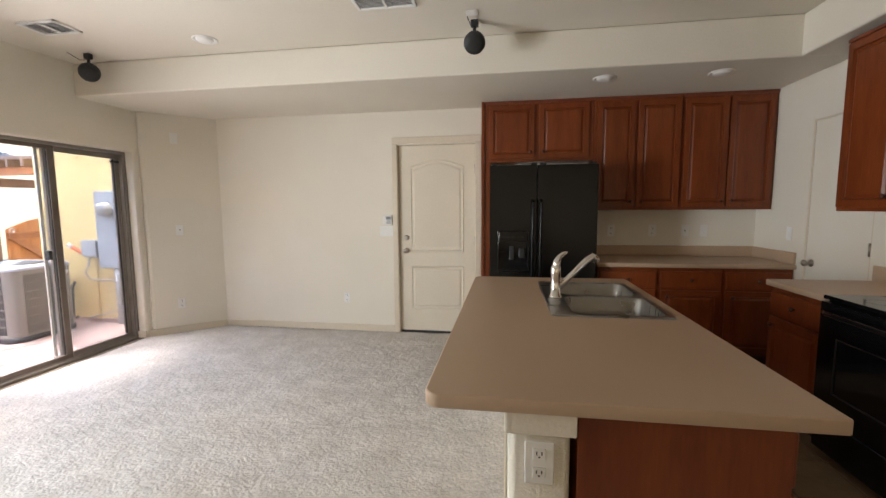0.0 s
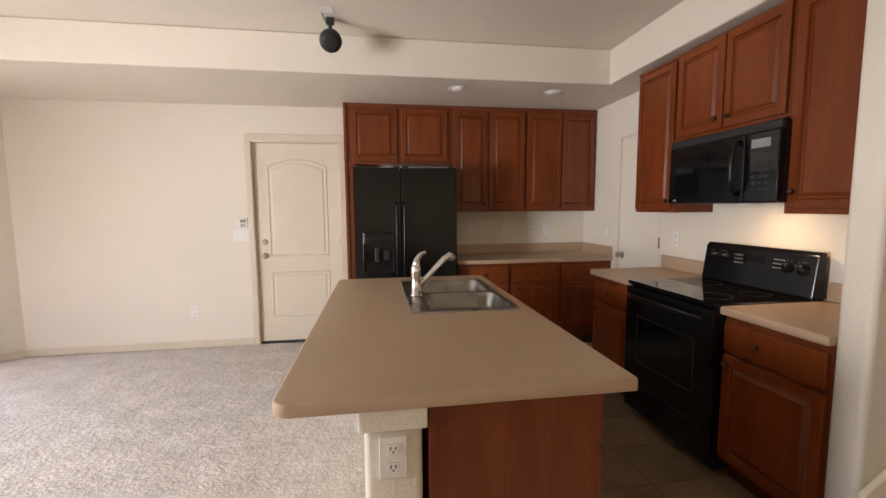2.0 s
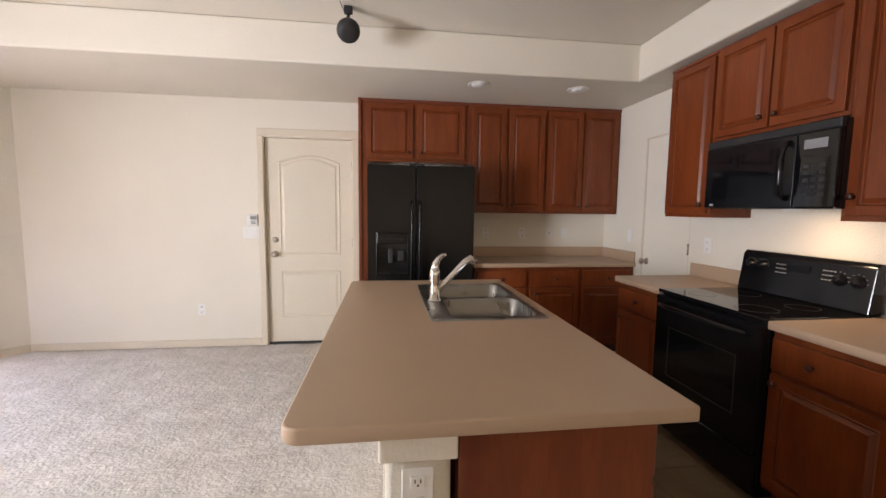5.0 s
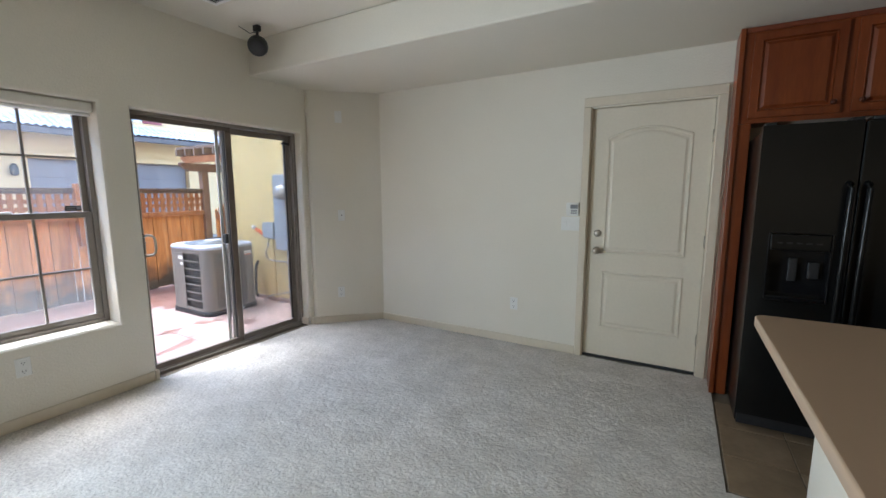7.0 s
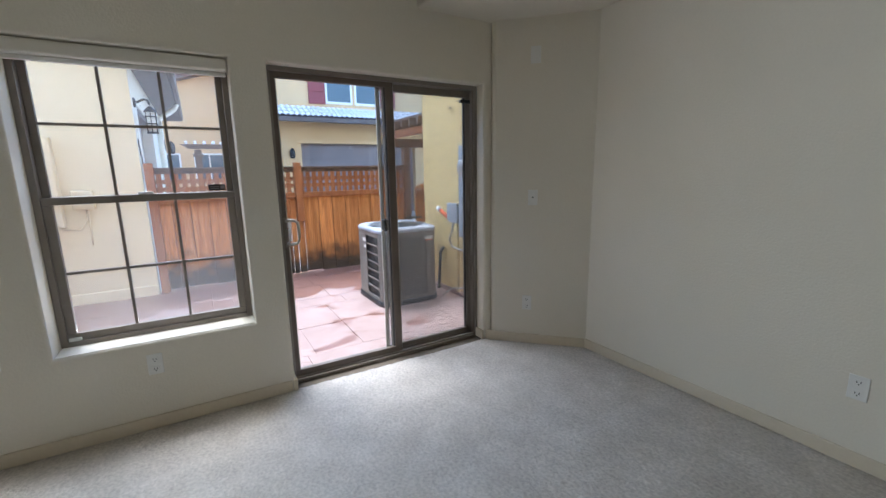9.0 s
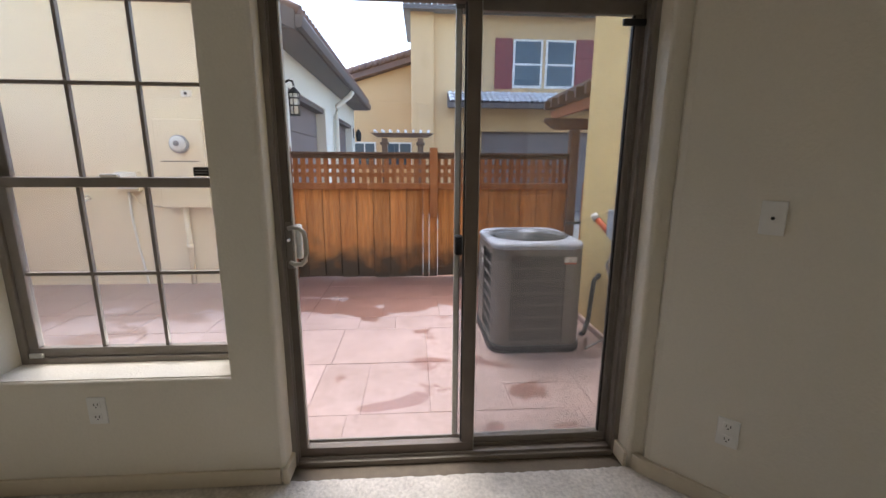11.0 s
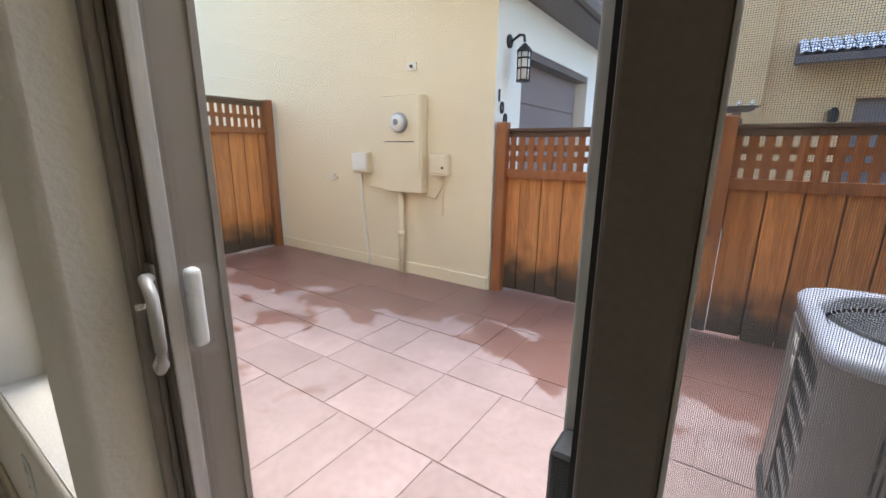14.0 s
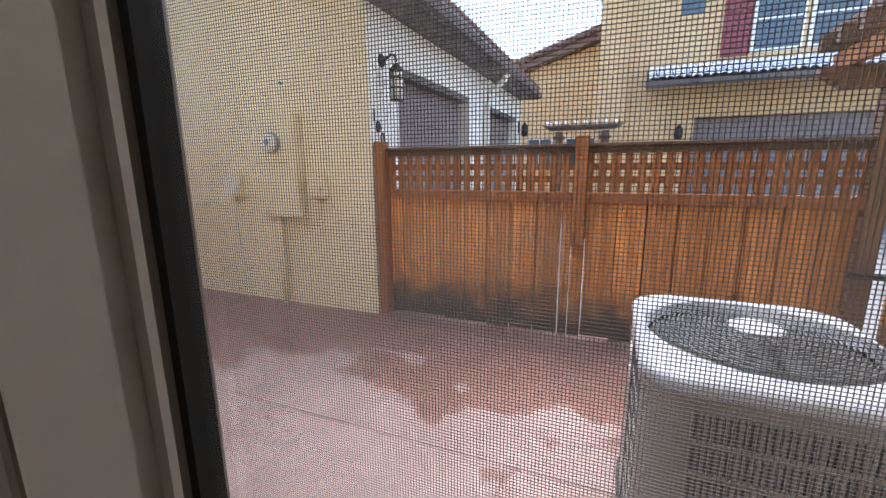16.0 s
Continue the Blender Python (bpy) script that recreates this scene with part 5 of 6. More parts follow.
part("lamp_glass", lathe(bmesh.new(), (-7.17, 2.04, 1.90), (0, 0, 1), [(0.045, 0), (0.05, 0.1), (0.05, 0.218), (0.01, 0.219)]), LAMPGL, wl)
for k in range(6):
    a = 2 * math.pi * k / 6
    part("cage_bar", rod(bmesh.new(), (-7.17 + 0.052 * math.cos(a), 2.04 + 0.052 * math.sin(a), 1.89), (-7.17 + 0.056 * math.cos(a), 2.04 + 0.056 * math.sin(a), 2.12), 0.005, seg=6), LAMPBK, wl)
for z in (1.88, 1.98, 2.06):
    part("cage_ring", lathe(bmesh.new(), (-7.17, 2.04, z), (0, 0, 1), [(0.05, 0), (0.06, 0), (0.06, 0.014), (0.05, 0.014)]), LAMPBK, wl)
wl2 = thing("wall_lantern", (-12.75, 1.98, 1.95), "dark iron wall lantern beyond the far garage door", "wall lamp")
part("back_plate", box(-12.80, -12.70, NY + 0.002, NY + 0.02, 1.95, 2.2, bev=0.006), LAMPBK, wl2)
part("lamp_body", lathe(bmesh.new(), (-12.75, 2.02, 1.88), (0, 0, 1), [(0.05, 0), (0.07, 0.1), (0.07, 0.2), (0.02, 0.28), (0.003, 0.29)]), LAMPBK, wl2)
for k, (ch, x, z) in enumerate((("1", -6.975, 1.71), ("0", -7.035, 1.615), ("0", -7.105, 1.52))):
    cu = bpy.data.curves.new("digit", "FONT")
    cu.body, cu.size, cu.extrude = ch, 0.145, 0.006
    ob = new("house_digit", cu)
    deps = bpy.context.evaluated_depsgraph_get()
    me = bpy.data.meshes.new_from_object(ob.evaluated_get(deps))
    bpy.data.objects.remove(ob)
    me.materials.append(LAMPBK)
    dg = new("house_digit", me)
    dg.matrix_world = fmat("+y", x, NY + 0.009, z)
    tagged(dg, "dark metal house number digit %s on white stucco" % ch, "house number", "house number digits")
solo("house_digit", box(-7.22, -7.15, NY + 0.003, NY + 0.012, 1.43, 1.50, bev=0.01), LAMPBK, "dark metal house number digit half hidden by fence", "house number", "house number digits")

# meter box and service boxes on the cream wall
MXW = NX + 0.0008
mb = thing("meter_box", (NX, 0.93, 0.87), "cream-painted electric meter box with round glass meter", "meter box")
part("case", box(MXW, NX + 0.11, 0.66, 1.17, 0.875, 1.80, bev=0.008), STUCCO_C, mb)
part("door_seam", box(NX + 0.1095, NX + 0.1115, 0.70, 1.13, 1.363, 1.372), SLOT, mb)
part("side_flange", box(NX + 0.1095, NX + 0.125, 1.10, 1.16, 1.10, 1.79, bev=0.004), STUCCO_C, mb)
part("meter_ring", lathe(bmesh.new(), (NX + 0.11, 0.915, 1.545), (1, 0, 0), [(0.095, 0), (0.095, 0.03), (0.08, 0.035), (0.08, 0.03)]), PIPE, mb)
part("meter_glass", lathe(bmesh.new(), (NX + 0.115, 0.915, 1.545), (1, 0, 0), [(0.08, 0), (0.08, 0.05), (0.06, 0.062), (0.003, 0.064)]), LAMPGL, mb, "clouded glass meter dome")
part("meter_dial", lathe(bmesh.new(), (NX + 0.1795, 0.915, 1.55), (1, 0, 0), [(0.03, 0), (0.03, 0.002), (0.003, 0.0025)], 16), GREYPL, mb, "grey meter dial")
part("conduit", tube(bmesh.new(), [(NX + 0.05, 0.865, 0.874), (NX + 0.05, 0.865, -0.02)], 0.028, 12), STUCCO_C, mb, "cream painted conduit")
part("coupling", rod(bmesh.new(), (NX + 0.05, 0.865, 0.40), (NX + 0.05, 0.865, 0.46), 0.034, seg=12), STUCCO_C, mb)
for y0, y1, z0, z1, nm in ((0.19, 0.42, 1.04, 1.26, "cable_box"), (1.25, 1.44, 1.05, 1.255, "cable_box")):
    c = thing(nm, (NX, y0 + 0.1, z0), "cream painted cable service box on stucco wall", "utility box", "service boxes")
    part("case", box(MXW, NX + 0.075, y0, y1, z0, z1, bev=0.012), STUCCO_C, c)
    part("lid", box(NX + 0.0755, NX + 0.09, y0 + 0.006, y1 - 0.006, z0 + 0.03, z1 - 0.006, bev=0.01), STUCCO_W if y0 < 1 else STUCCO_C, c)
    part("lock", rod(bmesh.new(), (NX + 0.09, y1 - 0.03, z0 + 0.08), (NX + 0.10, y1 - 0.03, z0 + 0.08), 0.012, seg=10), SLOT if y0 > 1 else WHITEPL, c)
    ym = y0 + 0.09
    if y0 < 1:
        part("cable", tube(bmesh.new(), [(NX + 0.03, ym, z0), (NX + 0.02, ym - 0.01, 0.75), (NX + 0.015, ym + 0.02, 0.4), (NX + 0.02, ym + 0.06, 0.1), (NX + 0.035, ym + 0.08, -0.01)], 0.012, 8), STUCCO_W, c)
        part("cable", tube(bmesh.new(), [(NX + 0.03, ym + 0.02, z0), (NX + 0.02, ym + 0.10, 0.90), (NX + 0.02, ym + 0.4, 0.87)], 0.007, 8), STUCCO_C, c)
    else:
        part("cable", tube(bmesh.new(), [(NX + 0.03, ym + 0.02, z0), (NX + 0.02, ym + 0.01, 0.93), (NX + 0.02, ym - 0.06, 0.83), (NX + 0.02, ym - 0.2, 0.84)], 0.009, 8), STUCCO_C, c)
        part("cable", tube(bmesh.new(), [(NX + 0.02, ym + 0.03, z0), (NX + 0.012, ym + 0.02, 0.66)], 0.007, 8), STUCCO_C, c)
hk = thing("hose_bib", (NX, -0.15, 0.93), "cream painted hose bib on stucco wall", "hose bib")
part("pipe", tube(bmesh.new(), [(NX - 0.01, -0.15, 0.96), (NX + 0.06, -0.15, 0.96), (NX + 0.085, -0.16, 0.93)], 0.014, 8), STUCCO_W, hk)
part("valve", lathe(bmesh.new(), (NX + 0.05, -0.15, 0.972), (0, 0, 1), [(0.008, 0), (0.008, 0.02), (0.024, 0.022), (0.024, 0.03), (0.003, 0.032)], 10), STUCCO_W, hk)
vp = thing("anchor_plate", (NX, 0.985, 2.04), "small cream plate with dark bolt on stucco wall", "wall plate")
part("plate", box(MXW, NX + 0.012, 0.93, 1.04, 2.035, 2.10, bev=0.003), STUCCO_W, vp)
part("bolt", rod(bmesh.new(), (NX + 0.012, 0.985, 2.068), (NX + 0.03, 0.985, 2.068), 0.014, seg=10), SLOT, vp)
vp = thing("anchor_plate", (-5.05, 4.85, 2.1), "small plate with bolt on yellow stucco wall", "wall plate")
part("plate", box(-5.10, -5.0, 4.842, 4.8515, 2.02, 2.08, bev=0.003), STUCCO_Y, vp)
part("bolt", rod(bmesh.new(), (-5.05, 4.842, 2.05), (-5.05, 4.825, 2.05), 0.012, seg=10), SLOT, vp)

# electrics on the yellow wall
YY = 4.8512
ep = thing("electric_panel", (-4.590, 4.8, 0.70), "blue-grey electric service panel with round meter on yellow wall", "electric panel")
part("case", box(-4.770, -4.410, 4.745, YY, 0.70, 1.64, bev=0.006), PANELG, ep)
part("lower_cover", box(-4.760, -4.420, 4.737, 4.7445, 0.71, 1.245, bev=0.004), PANELG, ep)
part("upper_cover", box(-4.760, -4.420, 4.737, 4.7445, 1.26, 1.63, bev=0.004), PANELG, ep)
part("meter", lathe(bmesh.new(), (-4.590, 4.737, 1.42), (0, -1, 0), [(0.09, 0), (0.09, 0.03), (0.078, 0.035), (0.078, 0.075), (0.06, 0.09), (0.003, 0.092)]), PIPE, ep, "round glass-domed meter")
part("conduit", tube(bmesh.new(), [(-4.570, 4.80, 0.699), (-4.570, 4.80, 0.0)], 0.04, 12), PIPE, ep)
for z in (0.52, 0.23):
    part("strap", rod(bmesh.new(), (-4.570, 4.80, z), (-4.570, 4.80, z + 0.03), 0.047, seg=12), PIPE, ep)
db = thing("disconnect_box", (-4.890, 4.8, 0.82), "grey air conditioner disconnect box on yellow wall", "electric box")
part("case", box(-5.000, -4.810, 4.76, YY, 0.83, 1.035, bev=0.008), PANELG, db)
part("cover", box(-5.010, -4.800, 4.742, 4.7595, 0.85, 1.05, bev=0.008), PANELG, db)
part("conduit", tube(bmesh.new(), [(-4.890, 4.80, 0.829), (-4.890, 4.81, 0.5), (-4.890, 4.81, 0.05)], 0.014, 8), STUCCO_Y, db)
part("whip", tube(bmesh.new(), [(-4.950, 4.79, 0.829), (-4.970, 4.78, 0.72), (-5.010, 4.77, 0.64), (-4.970, 4.78, 0.56), (-4.860, 4.80, 0.54), (-4.690, 4.81, 0.54), (-4.530, 4.82, 0.54)], 0.012, 8), PIPE, db)
fl = thing("pipe_stub", (-5.090, 4.8, 0.82), "orange taped pipe stub with white cap on yellow wall", "pipe")
part("pipe", tube(bmesh.new(), [(-4.980, 4.79, 0.845), (-5.110, 4.72, 0.96)], 0.022, 12), ORANGE, fl)
part("cap", tube(bmesh.new(), [(-5.112, 4.719, 0.962), (-5.145, 4.702, 0.99)], 0.027, 12), WHITEPL, fl)
lp = thing("line_set", (-5.200, 4.75, 0.0), "grey insulated refrigerant line rising on yellow wall", "pipe")
part("insulated_line", tube(bmesh.new(), [(-4.99, 4.61, 0.12), (-5.08, 4.67, 0.09), (-5.21, 4.74, 0.09), (-5.245, 4.77, 0.14), (-5.255, 4.785, 0.30), (-5.26, 4.80, 0.45), (-5.27, 4.849, 0.50)], 0.019, 10), DARKPL, lp)
part("copper_line", tube(bmesh.new(), [(-4.870, 4.60, 0.06), (-4.960, 4.70, 0.05), (-5.000, 4.79, 0.07), (-4.600, 4.82, 0.16), (-4.300, 4.83, 0.22)], 0.010, 8), PIPE, lp)

# ---- air conditioner ----
AX0, AX1, AY0, AY1, AZ = -5.70, -4.955, 3.93, 4.60, 0.80
ac = thing("air_conditioner", (-5.33, 4.26, 0), "grey outdoor air conditioner condenser with louvred sides and round fan grille", "air conditioner")
bm = bmesh.new()
a, b = loop(bm, rrect(AX0 - 0.012, AX1 + 0.012, AY0 - 0.012, AY1 + 0.012, 0.12), 0.0), loop(bm, rrect(AX0 - 0.012, AX1 + 0.012, AY0 - 0.012, AY1 + 0.012, 0.12), 0.055)
bridge(bm, a, b, True)
bm.faces.new(b)
bm.faces.new(a[::-1])
part("base_pan", bm, DARKPL, ac)
bm = bmesh.new()
a, b = loop(bm, rrect(AX0 + 0.03, AX1 - 0.03, AY0 + 0.03, AY1 - 0.03, 0.09), 0.055), loop(bm, rrect(AX0 + 0.03, AX1 - 0.03, AY0 + 0.03, AY1 - 0.03, 0.09), AZ - 0.03)
bridge(bm, a, b, True)
part("coil", bm, FIN, ac, "dark finned coil")


def shell(x0, x1, y0, y1, r, keep_pt, z0, z1, t=0.012):
    """The stretch of a rounded wall whose points pass keep_pt, with thickness."""
    pts = []
    for p, q in zip(*(lambda L: (L, L[1:] + L[:1]))(rrect(x0, x1, y0, y1, r, 8))):
        n = max(1, int(math.hypot(q[0] - p[0], q[1] - p[1]) / 0.03))
        pts += [(p[0] + (q[0] - p[0]) * k / n, p[1] + (q[1] - p[1]) * k / n) for k in range(n)]
    cx, cy = (x0 + x1) / 2, (y0 + y1) / 2
    bm = bmesh.new()
    for p, q in zip(pts, pts[1:] + pts[:1]):
        if keep_pt(((p[0] + q[0]) / 2, (p[1] + q[1]) / 2)):
            i = [(cx + (u - cx) * (1 - t / 0.35), cy + (v - cy) * (1 - t / 0.35)) for u, v in (p, q)]
            vv = [bm.verts.new((*c, z)) for z in (z0, z1) for c in (p, q, i[1], i[0])]
            for f in ((0, 1, 5, 4), (2, 3, 7, 6), (4, 5, 6, 7), (3, 2, 1, 0), (1, 2, 6, 5), (3, 0, 4, 7)):
                bm.faces.new([vv[k] for k in f]).smooth = False
    bmesh.ops.remove_doubles(bm, verts=bm.verts, dist=0.0003)
    bmesh.ops.recalc_face_normals(bm, faces=bm.faces)
    return bm


cxm, cym = (AX0 + AX1) / 2, (AY0 + AY1) / 2
for sx in (-1, 1):
    for sy in (-1, 1):
        def near_corner(p, sx=sx, sy=sy):
            ex = AX1 if sx > 0 else AX0
            ey = AY1 if sy > 0 else AY0
            wide = 0.165 if sy > 0 else 0.12
            return abs(p[0] - ex) < ((0.105 if sx > 0 else 0.11) if sy < 0 else 0.15) and abs(p[1] - ey) < wide
        part("corner_post", shell(AX0, AX1, AY0, AY1, 0.12, near_corner, 0.055, AZ - 0.03), ACPAINT, ac)
for nm, z0, z1 in (("top_band", AZ - 0.075, AZ - 0.028), ("bottom_band", 0.054, 0.085)):
    part(nm, shell(AX0 + 0.001, AX1 - 0.001, AY0 + 0.001, AY1 - 0.001, 0.12, lambda p: True, z0, z1), ACPAINT, ac)
rows = 7
zs = [0.085 + (AZ - 0.16) * k / rows for k in range(rows + 1)]
for z in zs[1:-1]:
    part("louvre_bar", shell(AX0 + 0.001, AX1 - 0.001, AY0 + 0.001, AY1 - 0.001, 0.12, lambda p: True, z - 0.006, z + 0.006), ACPAINT, ac)
bars = bmesh.new()
for k in range(40):
    y = AY0 + 0.125 + 0.0150 * k
    if y < AY1 - 0.165:
        cube(bars, AX1 - 0.007, AX1 - 0.002, y - 0.0035, y + 0.0035, 0.085, AZ - 0.075)
        cube(bars, AX0 + 0.002, AX0 + 0.007, y - 0.0035, y + 0.0035, 0.085, AZ - 0.075)
part("louvre_slats", bars, ACPAINT, ac)
bars = bmesh.new()
for k in range(20):
    x = AX0 + 0.115 + 0.035 * k
    if x < AX1 - 0.105:
        cube(bars, x - 0.001, x + 0.001, AY0 + 0.004, AY0 + 0.006, 0.085, AZ - 0.075)
part("guard_wires", bars, GRILLE, ac)
lid = bmesh.new()
o = [loop(lid, rrect(AX0 - i, AX1 + i, AY0 - i, AY1 + i, 0.13), z) for i, z in ((0.002, AZ - 0.03), (0.006, AZ - 0.024), (0.006, AZ - 0.004), (-0.002, AZ + 0.008), (-0.03, AZ + 0.02))]
for a, b in zip(o, o[1:]):
    bridge(lid, a, b, True)
N = 48
FR = 0.312
c0 = loop(lid, [(cxm + FR * math.cos(2 * math.pi * k / N), cym + FR * math.sin(2 * math.pi * k / N)) for k in range(N)], AZ + 0.02)
c1 = loop(lid, [(cxm + (FR - 0.012) * math.cos(2 * math.pi * k / N), cym + (FR - 0.012) * math.sin(2 * math.pi * k / N)) for k in range(N)], AZ - 0.02)
fill(lid, o[-1], c0)
bridge(lid, c0, c1, True)
bmesh.ops.recalc_face_normals(lid, faces=lid.faces)
part("top_lid", lid, ACTOP, ac, "top lid, paler with sky light in its colour")
well = bmesh.new()
lathe(well, (cxm, cym, AZ - 0.12), (0, 0, 1), [(FR - 0.015, 0.09), (FR - 0.015, 0.0), (0.01, -0.001), (0.003, -0.001)], 32)
part("fan_well", well, SLOT, ac)
for k in range(4):
    a = math.pi / 2 * k + 0.4
    bm = prism(bmesh.new(), [(0.05, -0.05, 0.0), (0.24, -0.10, 0.0), (0.25, 0.06, 0.035), (0.06, 0.04, 0.02)], (0, 0, 0.003))
    bm.transform(Matrix.Translation((cxm, cym, AZ - 0.09)) @ Matrix.Rotation(a, 4, "Z"))
    part("fan_blade", bm, GRILLE, ac)
gr = bmesh.new()
for k in range(18):
    r = 0.075 + 0.0125 * k
    z = AZ + 0.042 - 0.022 * (r / FR) ** 2
    pts = [(cxm + r * math.cos(2 * math.pi * i / 40), cym + r * math.sin(2 * math.pi * i / 40), z) for i in range(41)]
    tube(gr, pts, 0.0026, 5)
grille = part("fan_grille", gr, GRILLE, ac, "concentric wire fan grille")
for k in range(8):
    a = math.pi / 4 * k + 0.2
    part("spoke", tube(bmesh.new(), [(cxm + r * math.cos(a), cym + r * math.sin(a), AZ + 0.0395 - 0.022 * (r / FR) ** 2) for r in (0.05, 0.12, 0.2, 0.275)], 0.003, 5), GRILLE, grille)
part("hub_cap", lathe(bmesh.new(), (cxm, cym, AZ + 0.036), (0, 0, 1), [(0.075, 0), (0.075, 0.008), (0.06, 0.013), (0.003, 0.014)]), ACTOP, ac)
part("warning_label", box(AX1 - 0.0005, AX1 + 0.0015, AY1 - 0.165, AY1 - 0.075, AZ - 0.135, AZ - 0.085), WHITEPL, ac, "white and orange warning label")
part("label_stripe", box(AX1 - 0.0005, AX1 + 0.0022, AY1 - 0.165, AY1 - 0.075, AZ - 0.135, AZ - 0.124), ORANGE, ac)
part("access_panel", box(AX0 + 0.105, AX0 + 0.335, AY0 - 0.003, AY0 + 0.003, 0.086, AZ - 0.076, bev=0.002), ACPAINT, ac)
part("rating_label", box(AX0 + 0.235, AX0 + 0.325, AY0 - 0.005, AY0 - 0.003, AZ - 0.15, AZ - 0.11), WHITEPL, ac)
part("rating_label", box(AX0 + 0.27, AX0 + 0.32, AY0 - 0.005, AY0 - 0.003, AZ - 0.22, AZ - 0.185), WHITEPL, ac)

# ---- fences ----
def lattice(parent, axis, c, u0, u1, z0, z1):
    def slat(a0, a1, b0, b1, off):
        q = (c + off - 0.005, c + off + 0.005, a0, a1, b0, b1) if axis == "x" else (a0, a1, c + off - 0.005, c + off + 0.005, b0, b1)
        part("lattice_slat", box(*q), REDWOOD, parent)
    n = int((u1 - u0) / 0.085)
    for k in range(n + 1):
        u = u0 + (u1 - u0) * k / n
        slat(u - 0.027, u + 0.027, z0, z1, 0.006)
    m = max(2, int((z1 - z0) / 0.085))
    for k in range(1, m):
        z = z0 + (z1 - z0) * k / m
        slat(u0, u1, z - 0.025, z + 0.025, -0.006)


def fence(name, axis, c, u0, u1, zb, zl, zt, posts, side, label, side_gap=0.0):
    f = thing(name, (c, (u0 + u1) / 2, 0) if axis == "x" else ((u0 + u1) / 2, c, 0), label, "fence")
    B = lambda a0, a1, d0, d1, z0, z1, **k: box(c + d0, c + d1, a0, a1, z0, z1, **k) if axis == "x" else box(a0, a1, c + d0, c + d1, z0, z1, **k)
    n = round((u1 - u0) / 0.192)
    w = (u1 - u0) / n
    r = random.Random(5)
    for k in range(n):
        o = r.uniform(-0.004, 0.004)
        a0, a1 = u0 + w * k + 0.0035, u0 + w * (k + 1) - 0.0035
        # unseen strip added behind each joint so no light shows through the gap
        if k and not (side_gap and abs(a0 - side_gap) < 0.16):
            part("joint_strip", B(a0 - 0.03, a0 + 0.023, -0.034, -0.018, 0.03, zb - 0.01), WEATHER, f)
        if side_gap and abs((a0 + a1) / 2 - side_gap) < 0.15:
            # boards beside the middle post stand off it by a slit
            if a0 < side_gap - 0.05 < a1:
                a1 = side_gap - 0.055
            if a0 < side_gap + 0.05 < a1:
                a0 = side_gap + 0.055
        if side_gap and 0.05 < a0 - side_gap < 0.1:
            a0 = side_gap + 0.053
        part("board", B(a0, a1, -0.009 + o, 0.008 + o, r.uniform(0.0, 0.025), zb, bev=0.004), BOARD, f)
    if side_gap:
        part("board", B(side_gap - 0.047, side_gap + 0.047, -0.009, 0.008, 0.012, zb, bev=0.003), BOARD, f)
        # strip added behind the post to block light in the upper slits
        part("batten", B(side_gap - 0.12, side_gap + 0.12, -0.052, -0.030, 0.78, zb, bev=0.002), REDWOOD, f)
    part("middle_rail", B(u0, u1, -0.03, 0.032, zb + 0.001, zb + 0.035, bev=0.003), REDWOOD, f)
    part("middle_face_rail", B(u0, u1, 0.0325 * side if side > 0 else -0.05, 0.05 if side > 0 else -0.0325, zb - 0.035, zb + 0.035, bev=0.003), REDWOOD, f)
    lattice(f, axis, c, u0 + 0.02, u1 - 0.02, zb + 0.036, zt - 0.075)
    part("top_rail", B(u0, u1, -0.02, 0.02, zt - 0.075, zt - 0.03, bev=0.003), WEATHER, f)
    part("cap_board", B(u0 - 0.01, u1 + 0.01, -0.05, 0.05, zt - 0.029, zt - 0.002, bev=0.004), WEATHER, f)
    for u, h in posts:
        part("post", B(u - 0.045, u + 0.045, -0.045 + 0.05 * side, 0.045 + 0.05 * side, 0.74 if u == side_gap else -0.02, h, bev=0.006), REDWOOD, f)
    return f


fence("patio_fence", "x", -7.06, 1.93, 5.215, 1.10, 1.14, 1.485, [(1.955, 1.535), (3.60, 1.535)], 1, "redwood board fence with lattice top and dark damp foot", 3.60)
fence("side_fence", "y", -1.32, -6.90, -4.06, 1.50, 1.54, 1.86, [(-5.38, 1.90), (-6.85, 1.87)], 1, "redwood board fence with lattice top closing patio")

ar = thing("gate_arbor", (-7.0, 5.3, 0), "weathered redwood arbor with stacked rafters over the gate", "arbor")
for y in (5.242, 6.55):
    part("post", box(-7.10, -6.995, y - 0.052, y + 0.052, -0.02, 1.748, bev=0.008), BROWNWOOD, ar)
part("beam", prism(bmesh.new(), [(-7.08, 4.88, 1.835), (-7.08, 5.0, 1.75), (-7.08, 6.8, 1.75), (-7.08, 6.92, 1.835), (-7.08, 6.92, 1.875), (-7.08, 4.88, 1.875)], (0.07, 0, 0), 0.004), BROWNWOOD, ar)
for y in (5.0, 6.60):
    part("cross_beam", prism(bmesh.new(), [(-7.22, y, 1.93), (-7.12, y, 1.876), (-5.98, y, 1.876), (-5.88, y, 1.93), (-5.88, y, 1.975), (-7.22, y, 1.975)], (0, 0.05, 0), 0.004), REDWOOD, ar)
for k in range(6):
    x = -7.14 + 0.235 * k
    part("rafter", box(x - 0.022, x + 0.022, 4.90, 6.86, 1.9755, 2.075, bev=0.005), WEATHER, ar)
for k in range(8):
    y = 4.98 + 0.25 * k
    part("slat", box(-7.26, -5.86, y - 0.02, y + 0.02, 2.0755, 2.115, bev=0.004), WEATHER, ar)
gt = thing("garden_gate", (-7.0, 5.9, 0), "redwood arched garden gate with diagonal brace and iron latch", "gate")
n = 7
